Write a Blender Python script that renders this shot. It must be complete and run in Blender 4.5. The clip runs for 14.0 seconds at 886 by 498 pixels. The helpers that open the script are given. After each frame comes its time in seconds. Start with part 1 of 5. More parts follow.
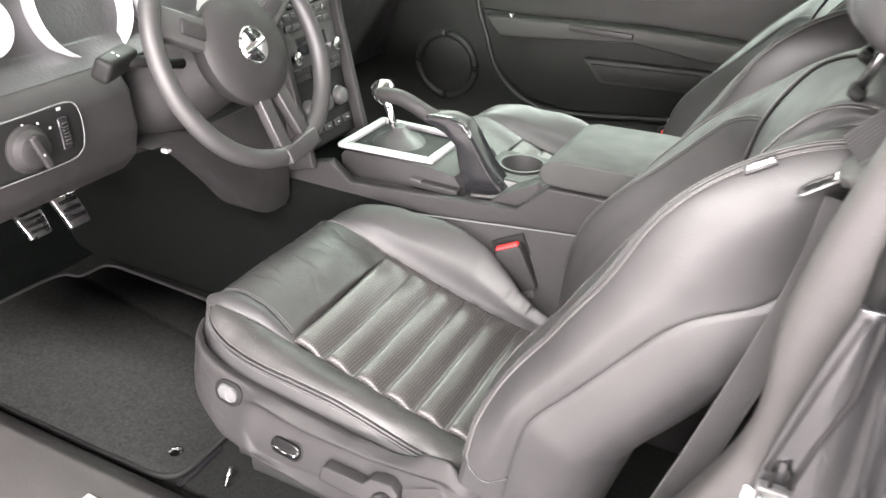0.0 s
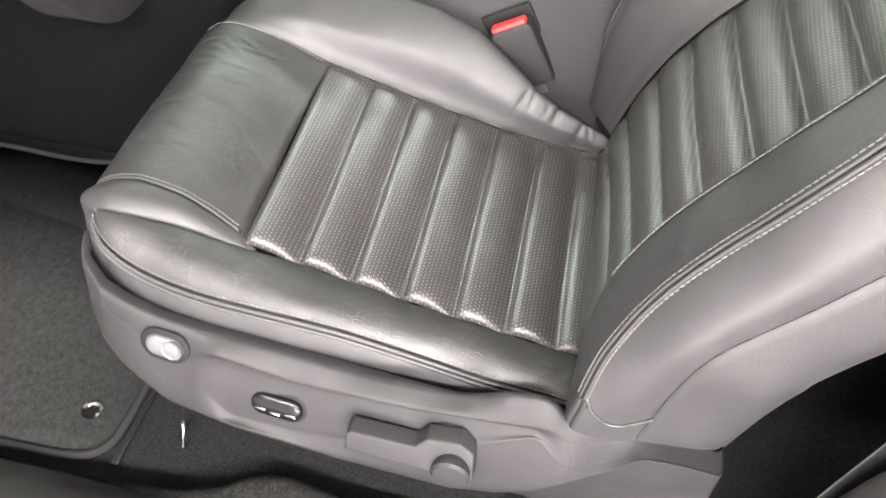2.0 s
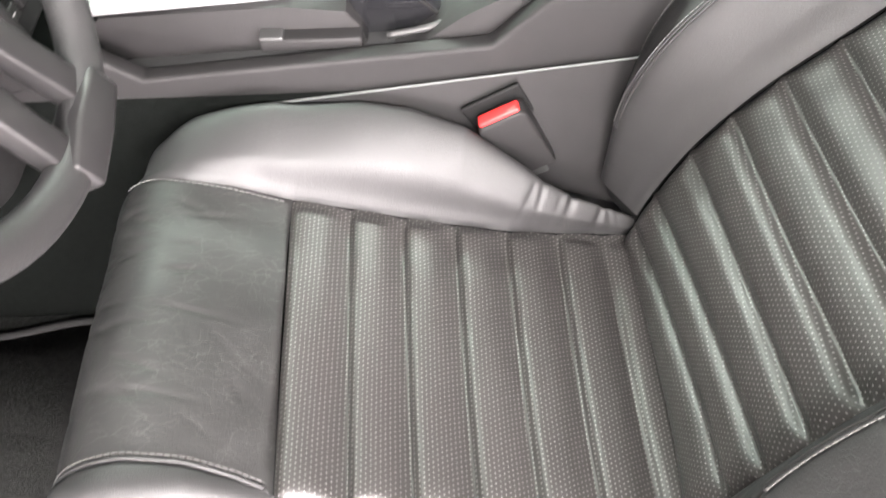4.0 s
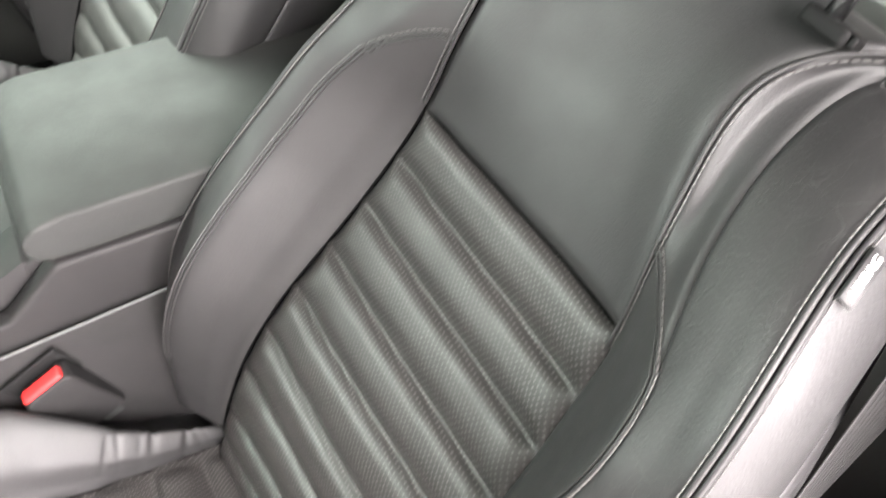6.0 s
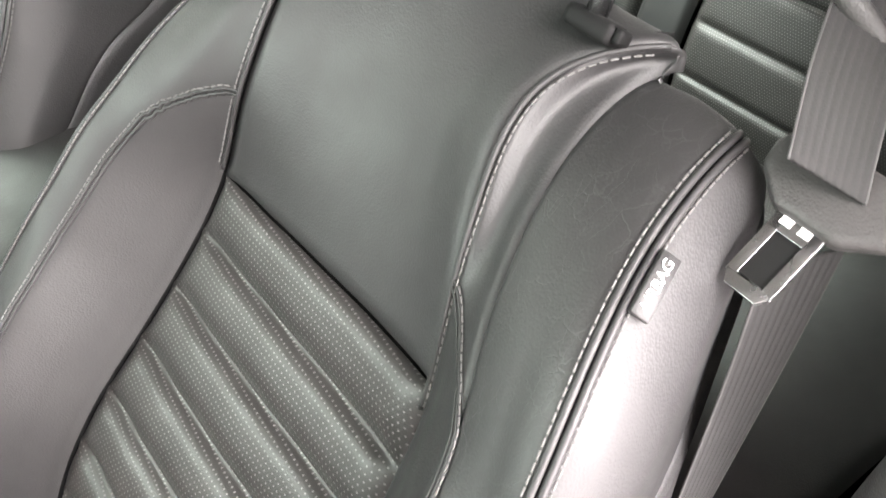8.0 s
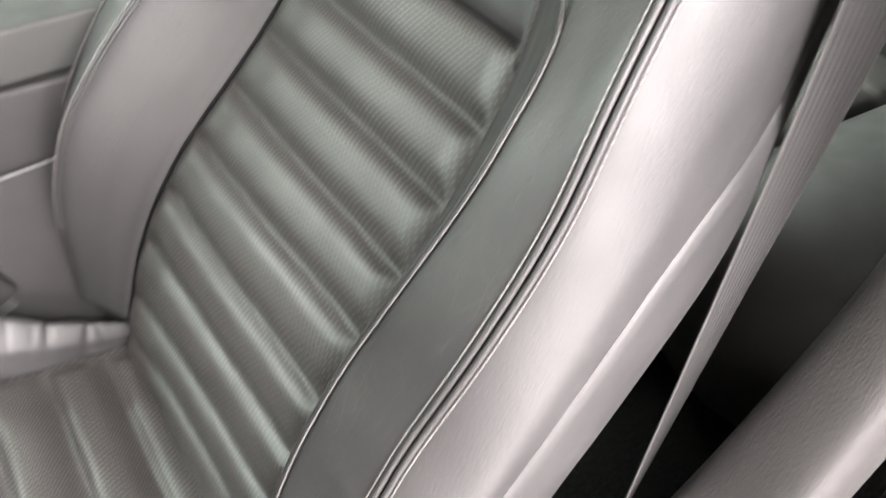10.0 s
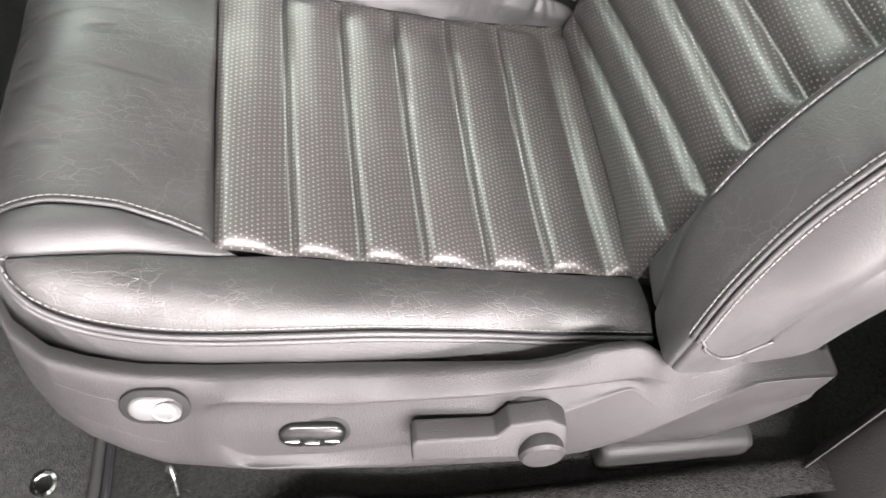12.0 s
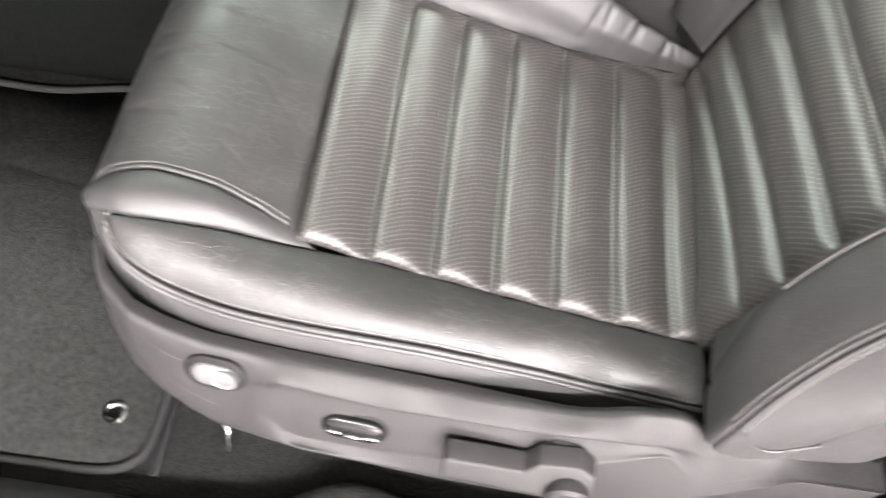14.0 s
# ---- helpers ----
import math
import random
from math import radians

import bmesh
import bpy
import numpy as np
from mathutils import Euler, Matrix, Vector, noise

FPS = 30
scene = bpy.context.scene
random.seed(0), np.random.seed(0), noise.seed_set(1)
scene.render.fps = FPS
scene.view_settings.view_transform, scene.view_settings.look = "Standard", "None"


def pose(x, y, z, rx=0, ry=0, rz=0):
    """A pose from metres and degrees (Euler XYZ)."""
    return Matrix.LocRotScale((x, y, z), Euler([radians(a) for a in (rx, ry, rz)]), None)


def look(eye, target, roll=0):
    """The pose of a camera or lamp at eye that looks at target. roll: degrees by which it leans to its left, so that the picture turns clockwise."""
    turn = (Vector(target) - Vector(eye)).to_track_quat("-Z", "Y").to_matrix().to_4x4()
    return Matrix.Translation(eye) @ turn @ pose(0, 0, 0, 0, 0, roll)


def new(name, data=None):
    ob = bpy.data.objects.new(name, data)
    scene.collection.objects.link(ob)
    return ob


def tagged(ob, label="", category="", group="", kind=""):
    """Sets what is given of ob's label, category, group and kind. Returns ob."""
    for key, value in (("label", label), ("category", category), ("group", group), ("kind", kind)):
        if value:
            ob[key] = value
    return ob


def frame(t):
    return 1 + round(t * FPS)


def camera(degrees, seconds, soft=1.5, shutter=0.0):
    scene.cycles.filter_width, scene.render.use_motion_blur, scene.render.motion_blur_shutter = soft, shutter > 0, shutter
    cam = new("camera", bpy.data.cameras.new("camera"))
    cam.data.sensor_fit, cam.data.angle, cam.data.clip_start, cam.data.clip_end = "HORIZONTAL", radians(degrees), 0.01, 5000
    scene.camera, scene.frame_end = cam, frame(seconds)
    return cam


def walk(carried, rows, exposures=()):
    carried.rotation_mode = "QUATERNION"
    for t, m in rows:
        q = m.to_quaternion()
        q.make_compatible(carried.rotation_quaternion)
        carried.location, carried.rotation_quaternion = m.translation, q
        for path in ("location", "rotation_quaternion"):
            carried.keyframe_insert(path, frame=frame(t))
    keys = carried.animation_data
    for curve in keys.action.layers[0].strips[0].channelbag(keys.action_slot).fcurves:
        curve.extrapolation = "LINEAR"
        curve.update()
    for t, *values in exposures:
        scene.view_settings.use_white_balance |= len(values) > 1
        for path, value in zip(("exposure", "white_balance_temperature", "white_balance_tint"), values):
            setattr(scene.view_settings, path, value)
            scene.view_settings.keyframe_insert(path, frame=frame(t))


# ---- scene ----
cam = camera(55.6, 14.0, shutter=0.5)
PATH = [
    (0, (0.702, -1.032, 1.032), (-0.073, 0.538, 0.065), 2.1),
    (0.5, (0.592, -0.953, 0.963), (-0.138, 0.606, -0.056), 2.5),
    (1, (0.499, -0.811, 0.881), (-0.14, 0.627, -0.354), 2.7),
    (1.5, (0.421, -0.73, 0.857), (-0.084, 0.602, -0.547), 1.5),
    (2, (0.325, -0.672, 0.878), (0.044, 0.645, -0.601), 1.1),
    (2.2, (0.286, -0.66, 0.881), (0.073, 0.655, -0.611), 1.3),
    (4.3, (0.15, -0.357, 0.926), (0.213, 0.81, -0.698), -2.1),
    (4.5, (0.176, -0.349, 0.937), (0.312, 0.815, -0.683), -1.3),
    (5, (0.26, -0.351, 0.978), (0.612, 0.783, -0.632), 1.2),
    (5.5, (0.288, -0.346, 1.0), (0.848, 0.745, -0.58), 4.2),
    (6, (0.316, -0.327, 1.024), (1.006, 0.798, -0.479), 4.7),
    (6.5, (0.369, -0.314, 1.034), (1.165, 0.865, -0.371), 4.1),
    (7, (0.394, -0.323, 1.024), (1.268, 0.849, -0.341), 3.4),
    (7.2, (0.401, -0.33, 1.013), (1.303, 0.836, -0.339), 3.5),
    (9.3, (0.392, -0.392, 0.906), (1.322, 0.759, -0.44), 2.8),
    (9.5, (0.372, -0.406, 0.894), (1.3, 0.757, -0.443), 3.2),
    (10, (0.316, -0.446, 0.835), (1.113, 0.757, -0.55), 3.6),
    (10.5, (0.253, -0.494, 0.799), (0.811, 0.719, -0.689), 4.1),
    (11, (0.186, -0.509, 0.79), (0.57, 0.636, -0.804), 5.3),
    (11.5, (0.146, -0.516, 0.791), (0.391, 0.572, -0.868), 4.5),
    (12, (0.122, -0.514, 0.805), (0.307, 0.55, -0.879), 5.0),
    (12.5, (0.085, -0.52, 0.814), (0.229, 0.539, -0.876), 5.6),
    (13, (0.012, -0.521, 0.824), (0.099, 0.528, -0.876), 5.7),
    (13.5, (0.025, -0.507, 0.834), (0.009, 0.522, -0.881), 4.4),
    (14, (0.158, -0.491, 0.842), (0.067, 0.527, -0.878), 3.6),
]
walk(cam, [(t, look(eye, target, roll)) for t, eye, target, roll in PATH], exposures=[(0, 1.36), (0.5, 1.46), (1, 1.48), (2, 1.42), (4.5, 1.68), (5.5, 1.48), (6, 1.55), (7, 1.62), (9.5, 1.65), (10, 1.5), (10.5, 1.45), (11, 1.6), (11.5, 1.58), (12.5, 1.71), (13, 1.55), (13.5, 1.54), (14, 1.66)])

# ---- world and light ----
world = bpy.data.worlds.new("world")
scene.world = world
world.use_nodes = True
world.node_tree.nodes["Background"].inputs[0].default_value = (0.82, 0.84, 0.86, 1)
world.node_tree.nodes["Background"].inputs[1].default_value = 0.015


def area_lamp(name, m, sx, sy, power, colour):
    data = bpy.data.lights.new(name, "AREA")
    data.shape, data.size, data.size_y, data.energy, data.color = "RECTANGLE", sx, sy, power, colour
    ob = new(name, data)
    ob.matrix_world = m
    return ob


# ---- materials ----
def mat(name, base, rough=0.5, metal=0.0, grain=None, fine=None, blotch=0.12, blotch_scale=9.0, coat=0.0, spec=0.5, rough_var=0.08):
    """grain: (cells per metre, depth in metres); fine: (noise scale, depth in metres)."""
    m = bpy.data.materials.new(name)
    m.use_nodes = True
    nt = m.node_tree
    b = nt.nodes["Principled BSDF"]
    b.inputs["Metallic"].default_value = metal
    b.inputs["Coat Weight"].default_value = coat
    b.inputs["Specular IOR Level"].default_value = spec
    tc = nt.nodes.new("ShaderNodeTexCoord")
    no = nt.nodes.new("ShaderNodeTexNoise")
    no.inputs["Scale"].default_value = blotch_scale
    no.inputs["Detail"].default_value = 6
    nt.links.new(tc.outputs["Object"], no.inputs["Vector"])
    mix = nt.nodes.new("ShaderNodeMix")
    mix.data_type = "RGBA"
    lo = [max(0, c * (1 - 2 * blotch)) for c in base]
    hi = [min(1, c * (1 + 2 * blotch)) for c in base]
    mix.inputs[6].default_value, mix.inputs[7].default_value = (*lo, 1), (*hi, 1)
    nt.links.new(no.outputs["Fac"], mix.inputs[0])
    nt.links.new(mix.outputs[2], b.inputs["Base Color"])
    mr = nt.nodes.new("ShaderNodeMapRange")
    mr.inputs[1].default_value, mr.inputs[2].default_value = 0.3, 0.7
    mr.inputs[3].default_value, mr.inputs[4].default_value = max(0.02, rough - rough_var), min(1, rough + rough_var)
    no2 = nt.nodes.new("ShaderNodeTexNoise")
    no2.inputs["Scale"].default_value, no2.inputs["Detail"].default_value = blotch_scale * 3.1, 5
    nt.links.new(tc.outputs["Object"], no2.inputs["Vector"])
    nt.links.new(no2.outputs["Fac"], mr.inputs[0])
    nt.links.new(mr.outputs[0], b.inputs["Roughness"])
    last = None
    for spec_, kind in ((grain, "v"), (fine, "n")):
        if not spec_:
            continue
        if kind == "v":
            tx = nt.nodes.new("ShaderNodeTexVoronoi")
            tx.inputs["Scale"].default_value = spec_[0]
            out = tx.outputs["Distance"]
        else:
            tx = nt.nodes.new("ShaderNodeTexNoise")
            tx.inputs["Scale"].default_value, tx.inputs["Detail"].default_value = spec_[0], 8
            out = tx.outputs["Fac"]
        nt.links.new(tc.outputs["Object"], tx.inputs["Vector"])
        bp = nt.nodes.new("ShaderNodeBump")
        bp.inputs["Strength"].default_value, bp.inputs["Distance"].default_value = 1.0, spec_[1]
        nt.links.new(out, bp.inputs["Height"])
        if last:
            nt.links.new(last.outputs[0], bp.inputs["Normal"])
        last = bp
    if last:
        nt.links.new(last.outputs[0], b.inputs["Normal"])
    return m


def perforate(m, pitch, radius, colour):
    """Rows of punched holes in the UV map, whose unit is the metre."""
    nt = m.node_tree
    b = nt.nodes["Principled BSDF"]
    uv = nt.nodes.new("ShaderNodeUVMap")
    sep = nt.nodes.new("ShaderNodeSeparateXYZ")
    nt.links.new(uv.outputs[0], sep.inputs[0])

    def math_node(op, a, c=None):
        n = nt.nodes.new("ShaderNodeMath")
        n.operation = op
        for i, v in enumerate((a, c)):
            if v is None:
                continue
            if isinstance(v, (int, float)):
                n.inputs[i].default_value = v
            else:
                nt.links.new(v, n.inputs[i])
        return n.outputs[0]
    row = math_node("DIVIDE", sep.outputs[0], pitch * 0.87)
    rowi = math_node("FLOOR", row)
    odd = math_node("MULTIPLY", math_node("MODULO", rowi, 2.0), 0.5)
    col = math_node("ADD", math_node("DIVIDE", sep.outputs[1], pitch), odd)
    fu = math_node("SUBTRACT", math_node("FRACT", row), 0.5)
    fv = math_node("SUBTRACT", math_node("FRACT", col), 0.5)
    d = math_node("SQRT", math_node("ADD", math_node("MULTIPLY", fu, fu), math_node("MULTIPLY", fv, fv)))
    mr = nt.nodes.new("ShaderNodeMapRange")
    mr.interpolation_type = "SMOOTHSTEP"
    mr.inputs[1].default_value, mr.inputs[2].default_value = radius * 0.6, radius * 1.25
    mr.inputs[3].default_value, mr.inputs[4].default_value = 1.0, 0.0
    nt.links.new(d, mr.inputs[0])
    old = b.inputs["Base Color"].links[0].from_socket
    mix = nt.nodes.new("ShaderNodeMix")
    mix.data_type = "RGBA"
    mix.inputs[7].default_value = (*colour, 1)
    nt.links.new(mr.outputs[0], mix.inputs[0])
    nt.links.new(old, mix.inputs[6])
    nt.links.new(mix.outputs[2], b.inputs["Base Color"])
    bp = nt.nodes.new("ShaderNodeBump")
    bp.invert = True
    bp.inputs["Strength"].default_value, bp.inputs["Distance"].default_value = 1.0, 0.00016
    nt.links.new(mr.outputs[0], bp.inputs["Height"])
    old = b.inputs["Normal"].links[0].from_socket
    nt.links.new(old, bp.inputs["Normal"])
    nt.links.new(bp.outputs[0], b.inputs["Normal"])
    return m


def crease(m, scale, width, depth, colour, reach=(0.50, 0.66)):
    """Fine cracks that branch and cross in patches, as in worn leather."""
    nt = m.node_tree
    b = nt.nodes["Principled BSDF"]
    tc = nt.nodes.new("ShaderNodeTexCoord")
    wob = nt.nodes.new("ShaderNodeTexNoise")
    wob.inputs["Scale"].default_value, wob.inputs["Detail"].default_value = 55, 3
    nt.links.new(tc.outputs["Object"], wob.inputs["Vector"])
    bend = nt.nodes.new("ShaderNodeMix")
    bend.data_type = "VECTOR"
    bend.inputs[0].default_value = 0.016
    nt.links.new(tc.outputs["Object"], bend.inputs[4])
    nt.links.new(wob.outputs["Color"], bend.inputs[5])
    total = None
    for k, (turn, size) in enumerate(((0.6, 1.0), (2.2, 1.6), (1.2, 0.6))):
        mp = nt.nodes.new("ShaderNodeMapping")
        mp.inputs["Location"].default_value = (3.1 * k, 1.7 * k, 0.4 * k)
        mp.inputs["Rotation"].default_value = (0.2 * k, 0.1, turn)
        mp.inputs["Scale"].default_value = (scale * size * .38, scale * size, scale * size * .7)
        nt.links.new(bend.outputs[1], mp.inputs[0])
        vo = nt.nodes.new("ShaderNodeTexVoronoi")
        vo.feature = "DISTANCE_TO_EDGE"
        vo.inputs["Scale"].default_value = 1.0
        nt.links.new(mp.outputs[0], vo.inputs["Vector"])
        mr = nt.nodes.new("ShaderNodeMapRange")
        mr.inputs[1].default_value, mr.inputs[2].default_value = 0.0, width * size
        mr.inputs[3].default_value, mr.inputs[4].default_value = 1.0, 0.0
        nt.links.new(vo.outputs["Distance"], mr.inputs[0])
        n2 = nt.nodes.new("ShaderNodeTexNoise")
        n2.inputs["Scale"].default_value, n2.inputs["Detail"].default_value = 14 + 6 * k, 3
        nt.links.new(mp.inputs[0].links[0].from_socket, n2.inputs["Vector"])
        m2 = nt.nodes.new("ShaderNodeMapRange")
        m2.inputs[1].default_value, m2.inputs[2].default_value = reach
        nt.links.new(n2.outputs["Fac"], m2.inputs[0])
        mul = nt.nodes.new("ShaderNodeMath")
        mul.operation = "MULTIPLY"
        nt.links.new(mr.outputs[0], mul.inputs[0])
        nt.links.new(m2.outputs[0], mul.inputs[1])
        if total is None:
            total = mul
        else:
            mx = nt.nodes.new("ShaderNodeMath")
            mx.operation = "MAXIMUM"
            nt.links.new(total.outputs[0], mx.inputs[0])
            nt.links.new(mul.outputs[0], mx.inputs[1])
            total = mx
    mix = nt.nodes.new("ShaderNodeMix")
    mix.data_type = "RGBA"
    mix.inputs[7].default_value = (*colour, 1)
    nt.links.new(b.inputs["Base Color"].links[0].from_socket, mix.inputs[6])
    nt.links.new(total.outputs[0], mix.inputs[0])
    nt.links.new(mix.outputs[2], b.inputs["Base Color"])
    bp = nt.nodes.new("ShaderNodeBump")
    bp.invert = True
    bp.inputs["Distance"].default_value = depth
    nt.links.new(total.outputs[0], bp.inputs["Height"])
    nt.links.new(b.inputs["Normal"].links[0].from_socket, bp.inputs["Normal"])
    nt.links.new(bp.outputs[0], b.inputs["Normal"])
    return m


LEATHER = mat("black_leather", (0.019, 0.0185, 0.0188), 0.54, grain=(620, 0.00013), fine=(260, 0.00010), blotch=0.12, rough_var=0.06, spec=0.5)
LEATHER_WORN = crease(mat("worn_leather", (0.016, 0.0156, 0.0154), 0.51, grain=(640, 0.00015), fine=(220, 0.00010), blotch=0.3, rough_var=0.10, spec=0.45), 75, 0.025, 0.00018, (0.036, 0.0352, 0.034), (0.46, 0.64))
LEATHER_SCUFFED = crease(mat("scuffed_leather", (0.018, 0.0177, 0.0178), 0.48, grain=(620, 0.00013), fine=(260, 0.00010), blotch=0.15, rough_var=0.06, spec=0.5), 78, 0.022, 0.00012, (0.034, 0.0334, 0.033), (0.46, 0.64))
# Pale hole colour paints in the glints that the punched edges catch.
PERF = perforate(mat("perforated_leather", (0.024, 0.0221, 0.0212), 0.45, grain=(700, 0.00012), fine=(220, 0.0001), rough_var=0.05, spec=0.55), 0.0048, 0.170, (0.140, 0.136, 0.132))
THREAD = mat("grey_thread", (0.105, 0.102, 0.100), 0.7, blotch=0.2)
PLASTIC = mat("grey_plastic", (0.0155, 0.0148, 0.015), 0.56, grain=(900, 0.00022), fine=(500, 0.00010), blotch=0.08, spec=0.25)
SILL_PLASTIC = mat("sill_plastic", (0.034, 0.0325, 0.032), 0.55, grain=(700, 0.00025), fine=(300, 0.0002), blotch=0.12, spec=0.4)
PLASTIC_DARK = mat("dark_plastic", (0.03, 0.03, 0.03), 0.5, grain=(900, 0.0001), blotch=0.1)
SWITCH = mat("switch_plastic", (0.012, 0.012, 0.0125), 0.34, spec=0.35)
SWITCH_GLOSS = mat("seat_switch_plastic", (0.005, 0.005, 0.0052), 0.22, spec=0.25)
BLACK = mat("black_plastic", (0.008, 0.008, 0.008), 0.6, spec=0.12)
GLOSS_BLACK = mat("gloss_black", (0.01, 0.01, 0.011), 0.12)
# Toe and tunnel carpets are darker copies: footwell shade is in their colour.
CARPET_SHADED = mat("shaded_carpet", (0.0040, 0.0048, 0.0044), 0.95, grain=(800, 0.0014), fine=(350, 0.002), blotch=0.48, blotch_scale=230, spec=0.0)
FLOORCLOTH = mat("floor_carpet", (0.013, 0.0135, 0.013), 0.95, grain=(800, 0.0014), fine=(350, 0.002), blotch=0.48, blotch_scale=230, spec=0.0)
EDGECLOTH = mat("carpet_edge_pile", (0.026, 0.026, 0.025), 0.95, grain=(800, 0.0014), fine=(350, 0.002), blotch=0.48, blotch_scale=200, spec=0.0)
TUNNELCLOTH_SHADED = mat("shaded_tunnel_carpet", (0.0050, 0.0056, 0.0052), 0.9, grain=(900, 0.0008), fine=(350, 0.001), blotch=0.3, blotch_scale=120, spec=0.0)
MATCLOTH = mat("mat_pile", (0.021, 0.0213, 0.0206), 0.95, grain=(1000, 0.0008), fine=(420, 0.0012), blotch=0.34, blotch_scale=160, spec=0.0)
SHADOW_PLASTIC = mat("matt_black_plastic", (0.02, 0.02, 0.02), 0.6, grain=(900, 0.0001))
TONGUE = mat("tongue_steel", (0.30, 0.30, 0.305), 0.26, metal=1.0, blotch=0.04)
CHROME = mat("chrome", (0.75, 0.75, 0.76), 0.12, metal=1.0, blotch=0.02)
SATIN = mat("satin_metal", (0.62, 0.62, 0.63), 0.28, metal=1.0, blotch=0.05)
SATIN_GREY = mat("satin_silver_paint", (0.36, 0.36, 0.365), 0.40, metal=0.5, blotch=0.04)
RED = mat("red_plastic", (0.75, 0.03, 0.03), 0.35, blotch=0.05)
BINDING = mat("bound_edge", (0.016, 0.016, 0.016), 0.85, fine=(600, 0.0004), spec=0.1)
KNOB = mat("knob_metal", (0.075, 0.075, 0.076), 0.34, metal=0.2, blotch=0.05)
WEB = mat("belt_webbing", (0.021, 0.0206, 0.0206), 0.75, spec=0.3, fine=(900, 0.0003), blotch=0.1)
WHITE = mat("white_print", (0.8, 0.8, 0.8), 0.5, blotch=0.02)
PRINT = mat("grey_print", (0.30, 0.30, 0.30), 0.6, blotch=0.05)
SCUFF = mat("scuff_plate", (0.7, 0.7, 0.71), 0.35, metal=0.5, blotch=0.03)
CONCRETE = mat("garage_floor_paint", (0.45, 0.43, 0.425), 0.5, fine=(30, 0.002), blotch=0.15, blotch_scale=2)
PLASTER = mat("garage_wall_paint", (0.42, 0.41, 0.40), 0.8, fine=(60, 0.001), blotch=0.05, blotch_scale=1.5)
HEADLINER = mat("headliner_cloth", (0.36, 0.35, 0.335), 0.95, fine=(600, 0.0006))
PAINT = mat("car_paint", (0.02, 0.02, 0.022), 0.2, coat=0.6)


def tint_glass(name, colour):
    m = bpy.data.materials.new(name)
    m.use_nodes = True
    nt = m.node_tree
    nt.nodes.remove(nt.nodes["Principled BSDF"])
    tr, gl, mx, fr = (nt.nodes.new("ShaderNode" + k) for k in ("BsdfTransparent", "BsdfGlossy", "MixShader", "Fresnel"))
    tr.inputs[0].default_value = (*colour, 1)
    gl.inputs["Roughness"].default_value = 0.02
    fr.inputs[0].default_value = 1.5
    nt.links.new(fr.outputs[0], mx.inputs[0])
    nt.links.new(tr.outputs[0], mx.inputs[1])
    nt.links.new(gl.outputs[0], mx.inputs[2])
    nt.links.new(mx.outputs[0], nt.nodes["Material Output"].inputs[0])
    return m


GLASS = tint_glass("green_tinted_glass", (0.67, 0.80, 0.73))


# ---- mesh helpers ----
def link_mesh(name, verts, faces, material, parent=None, label="", smooth=True, uvs=None):
    me = bpy.data.meshes.new(name)
    me.from_pydata([tuple(map(float, v)) for v in verts], [], faces)
    me.materials.append(material)
    if uvs is not None:
        lay = me.uv_layers.new(name="UVMap")
        co = np.array([uvs[l.vertex_index] for l in me.loops], dtype=np.float32)
        lay.data.foreach_set("uv", co.ravel())
    if smooth:
        me.polygons.foreach_set("use_smooth", [True] * len(me.polygons))
    me.update()
    ob = new(name, me)
    if parent is not None:
        ob.parent = parent
    if label:
        ob["label"] = label
    return ob


def part(name, bm, material, parent=None, label="", smooth=True):
    me = bpy.data.meshes.new(name)
    bm.to_mesh(me)
    bm.free()
    me.materials.append(material)
    if smooth:
        me.polygons.foreach_set("use_smooth", [True] * len(me.polygons))
    ob = new(name, me)
    if parent is not None:
        ob.parent = parent
    if label:
        ob["label"] = label
    return ob


def thing(name, label, category, group="", kind=""):
    return tagged(new(name), label, category, group, kind)


def spline(pts, n=12):
    p = np.array(pts, float)
    p = np.vstack([2 * p[0] - p[1], p, 2 * p[-1] - p[-2]])
    t = np.linspace(0, 1, n, endpoint=False)[:, None]
    out = []
    for a, b, c, d in zip(p[:-3], p[1:-2], p[2:-1], p[3:]):
        out.append(0.5 * (2 * b + (c - a) * t + (2 * a - 5 * b + 4 * c - d) * t ** 2 + (3 * b - a - 3 * c + d) * t ** 3))
    out.append(p[-2:-1])
    return np.vstack(out)


def grid_mesh(name, P, material, parent=None, label="", flip=False, uv=None, smooth=True):
    nu, nv = P.shape[:2]
    idx = np.arange(nu * nv).reshape(nu, nv)
    q = np.stack([idx[:-1, :-1], idx[1:, :-1], idx[1:, 1:], idx[:-1, 1:]], -1).reshape(-1, 4)
    if flip:
        q = q[:, ::-1]
    return link_mesh(name, P.reshape(-1, 3), [tuple(map(int, f)) for f in q], material, parent, label, smooth,
                     None if uv is None else uv.reshape(-1, 2))


def normals(P):
    a = np.gradient(P, axis=0)
    b = np.gradient(P, axis=1)
    n = np.cross(a, b)
    return n / np.maximum(np.linalg.norm(n, axis=2, keepdims=True), 1e-9)


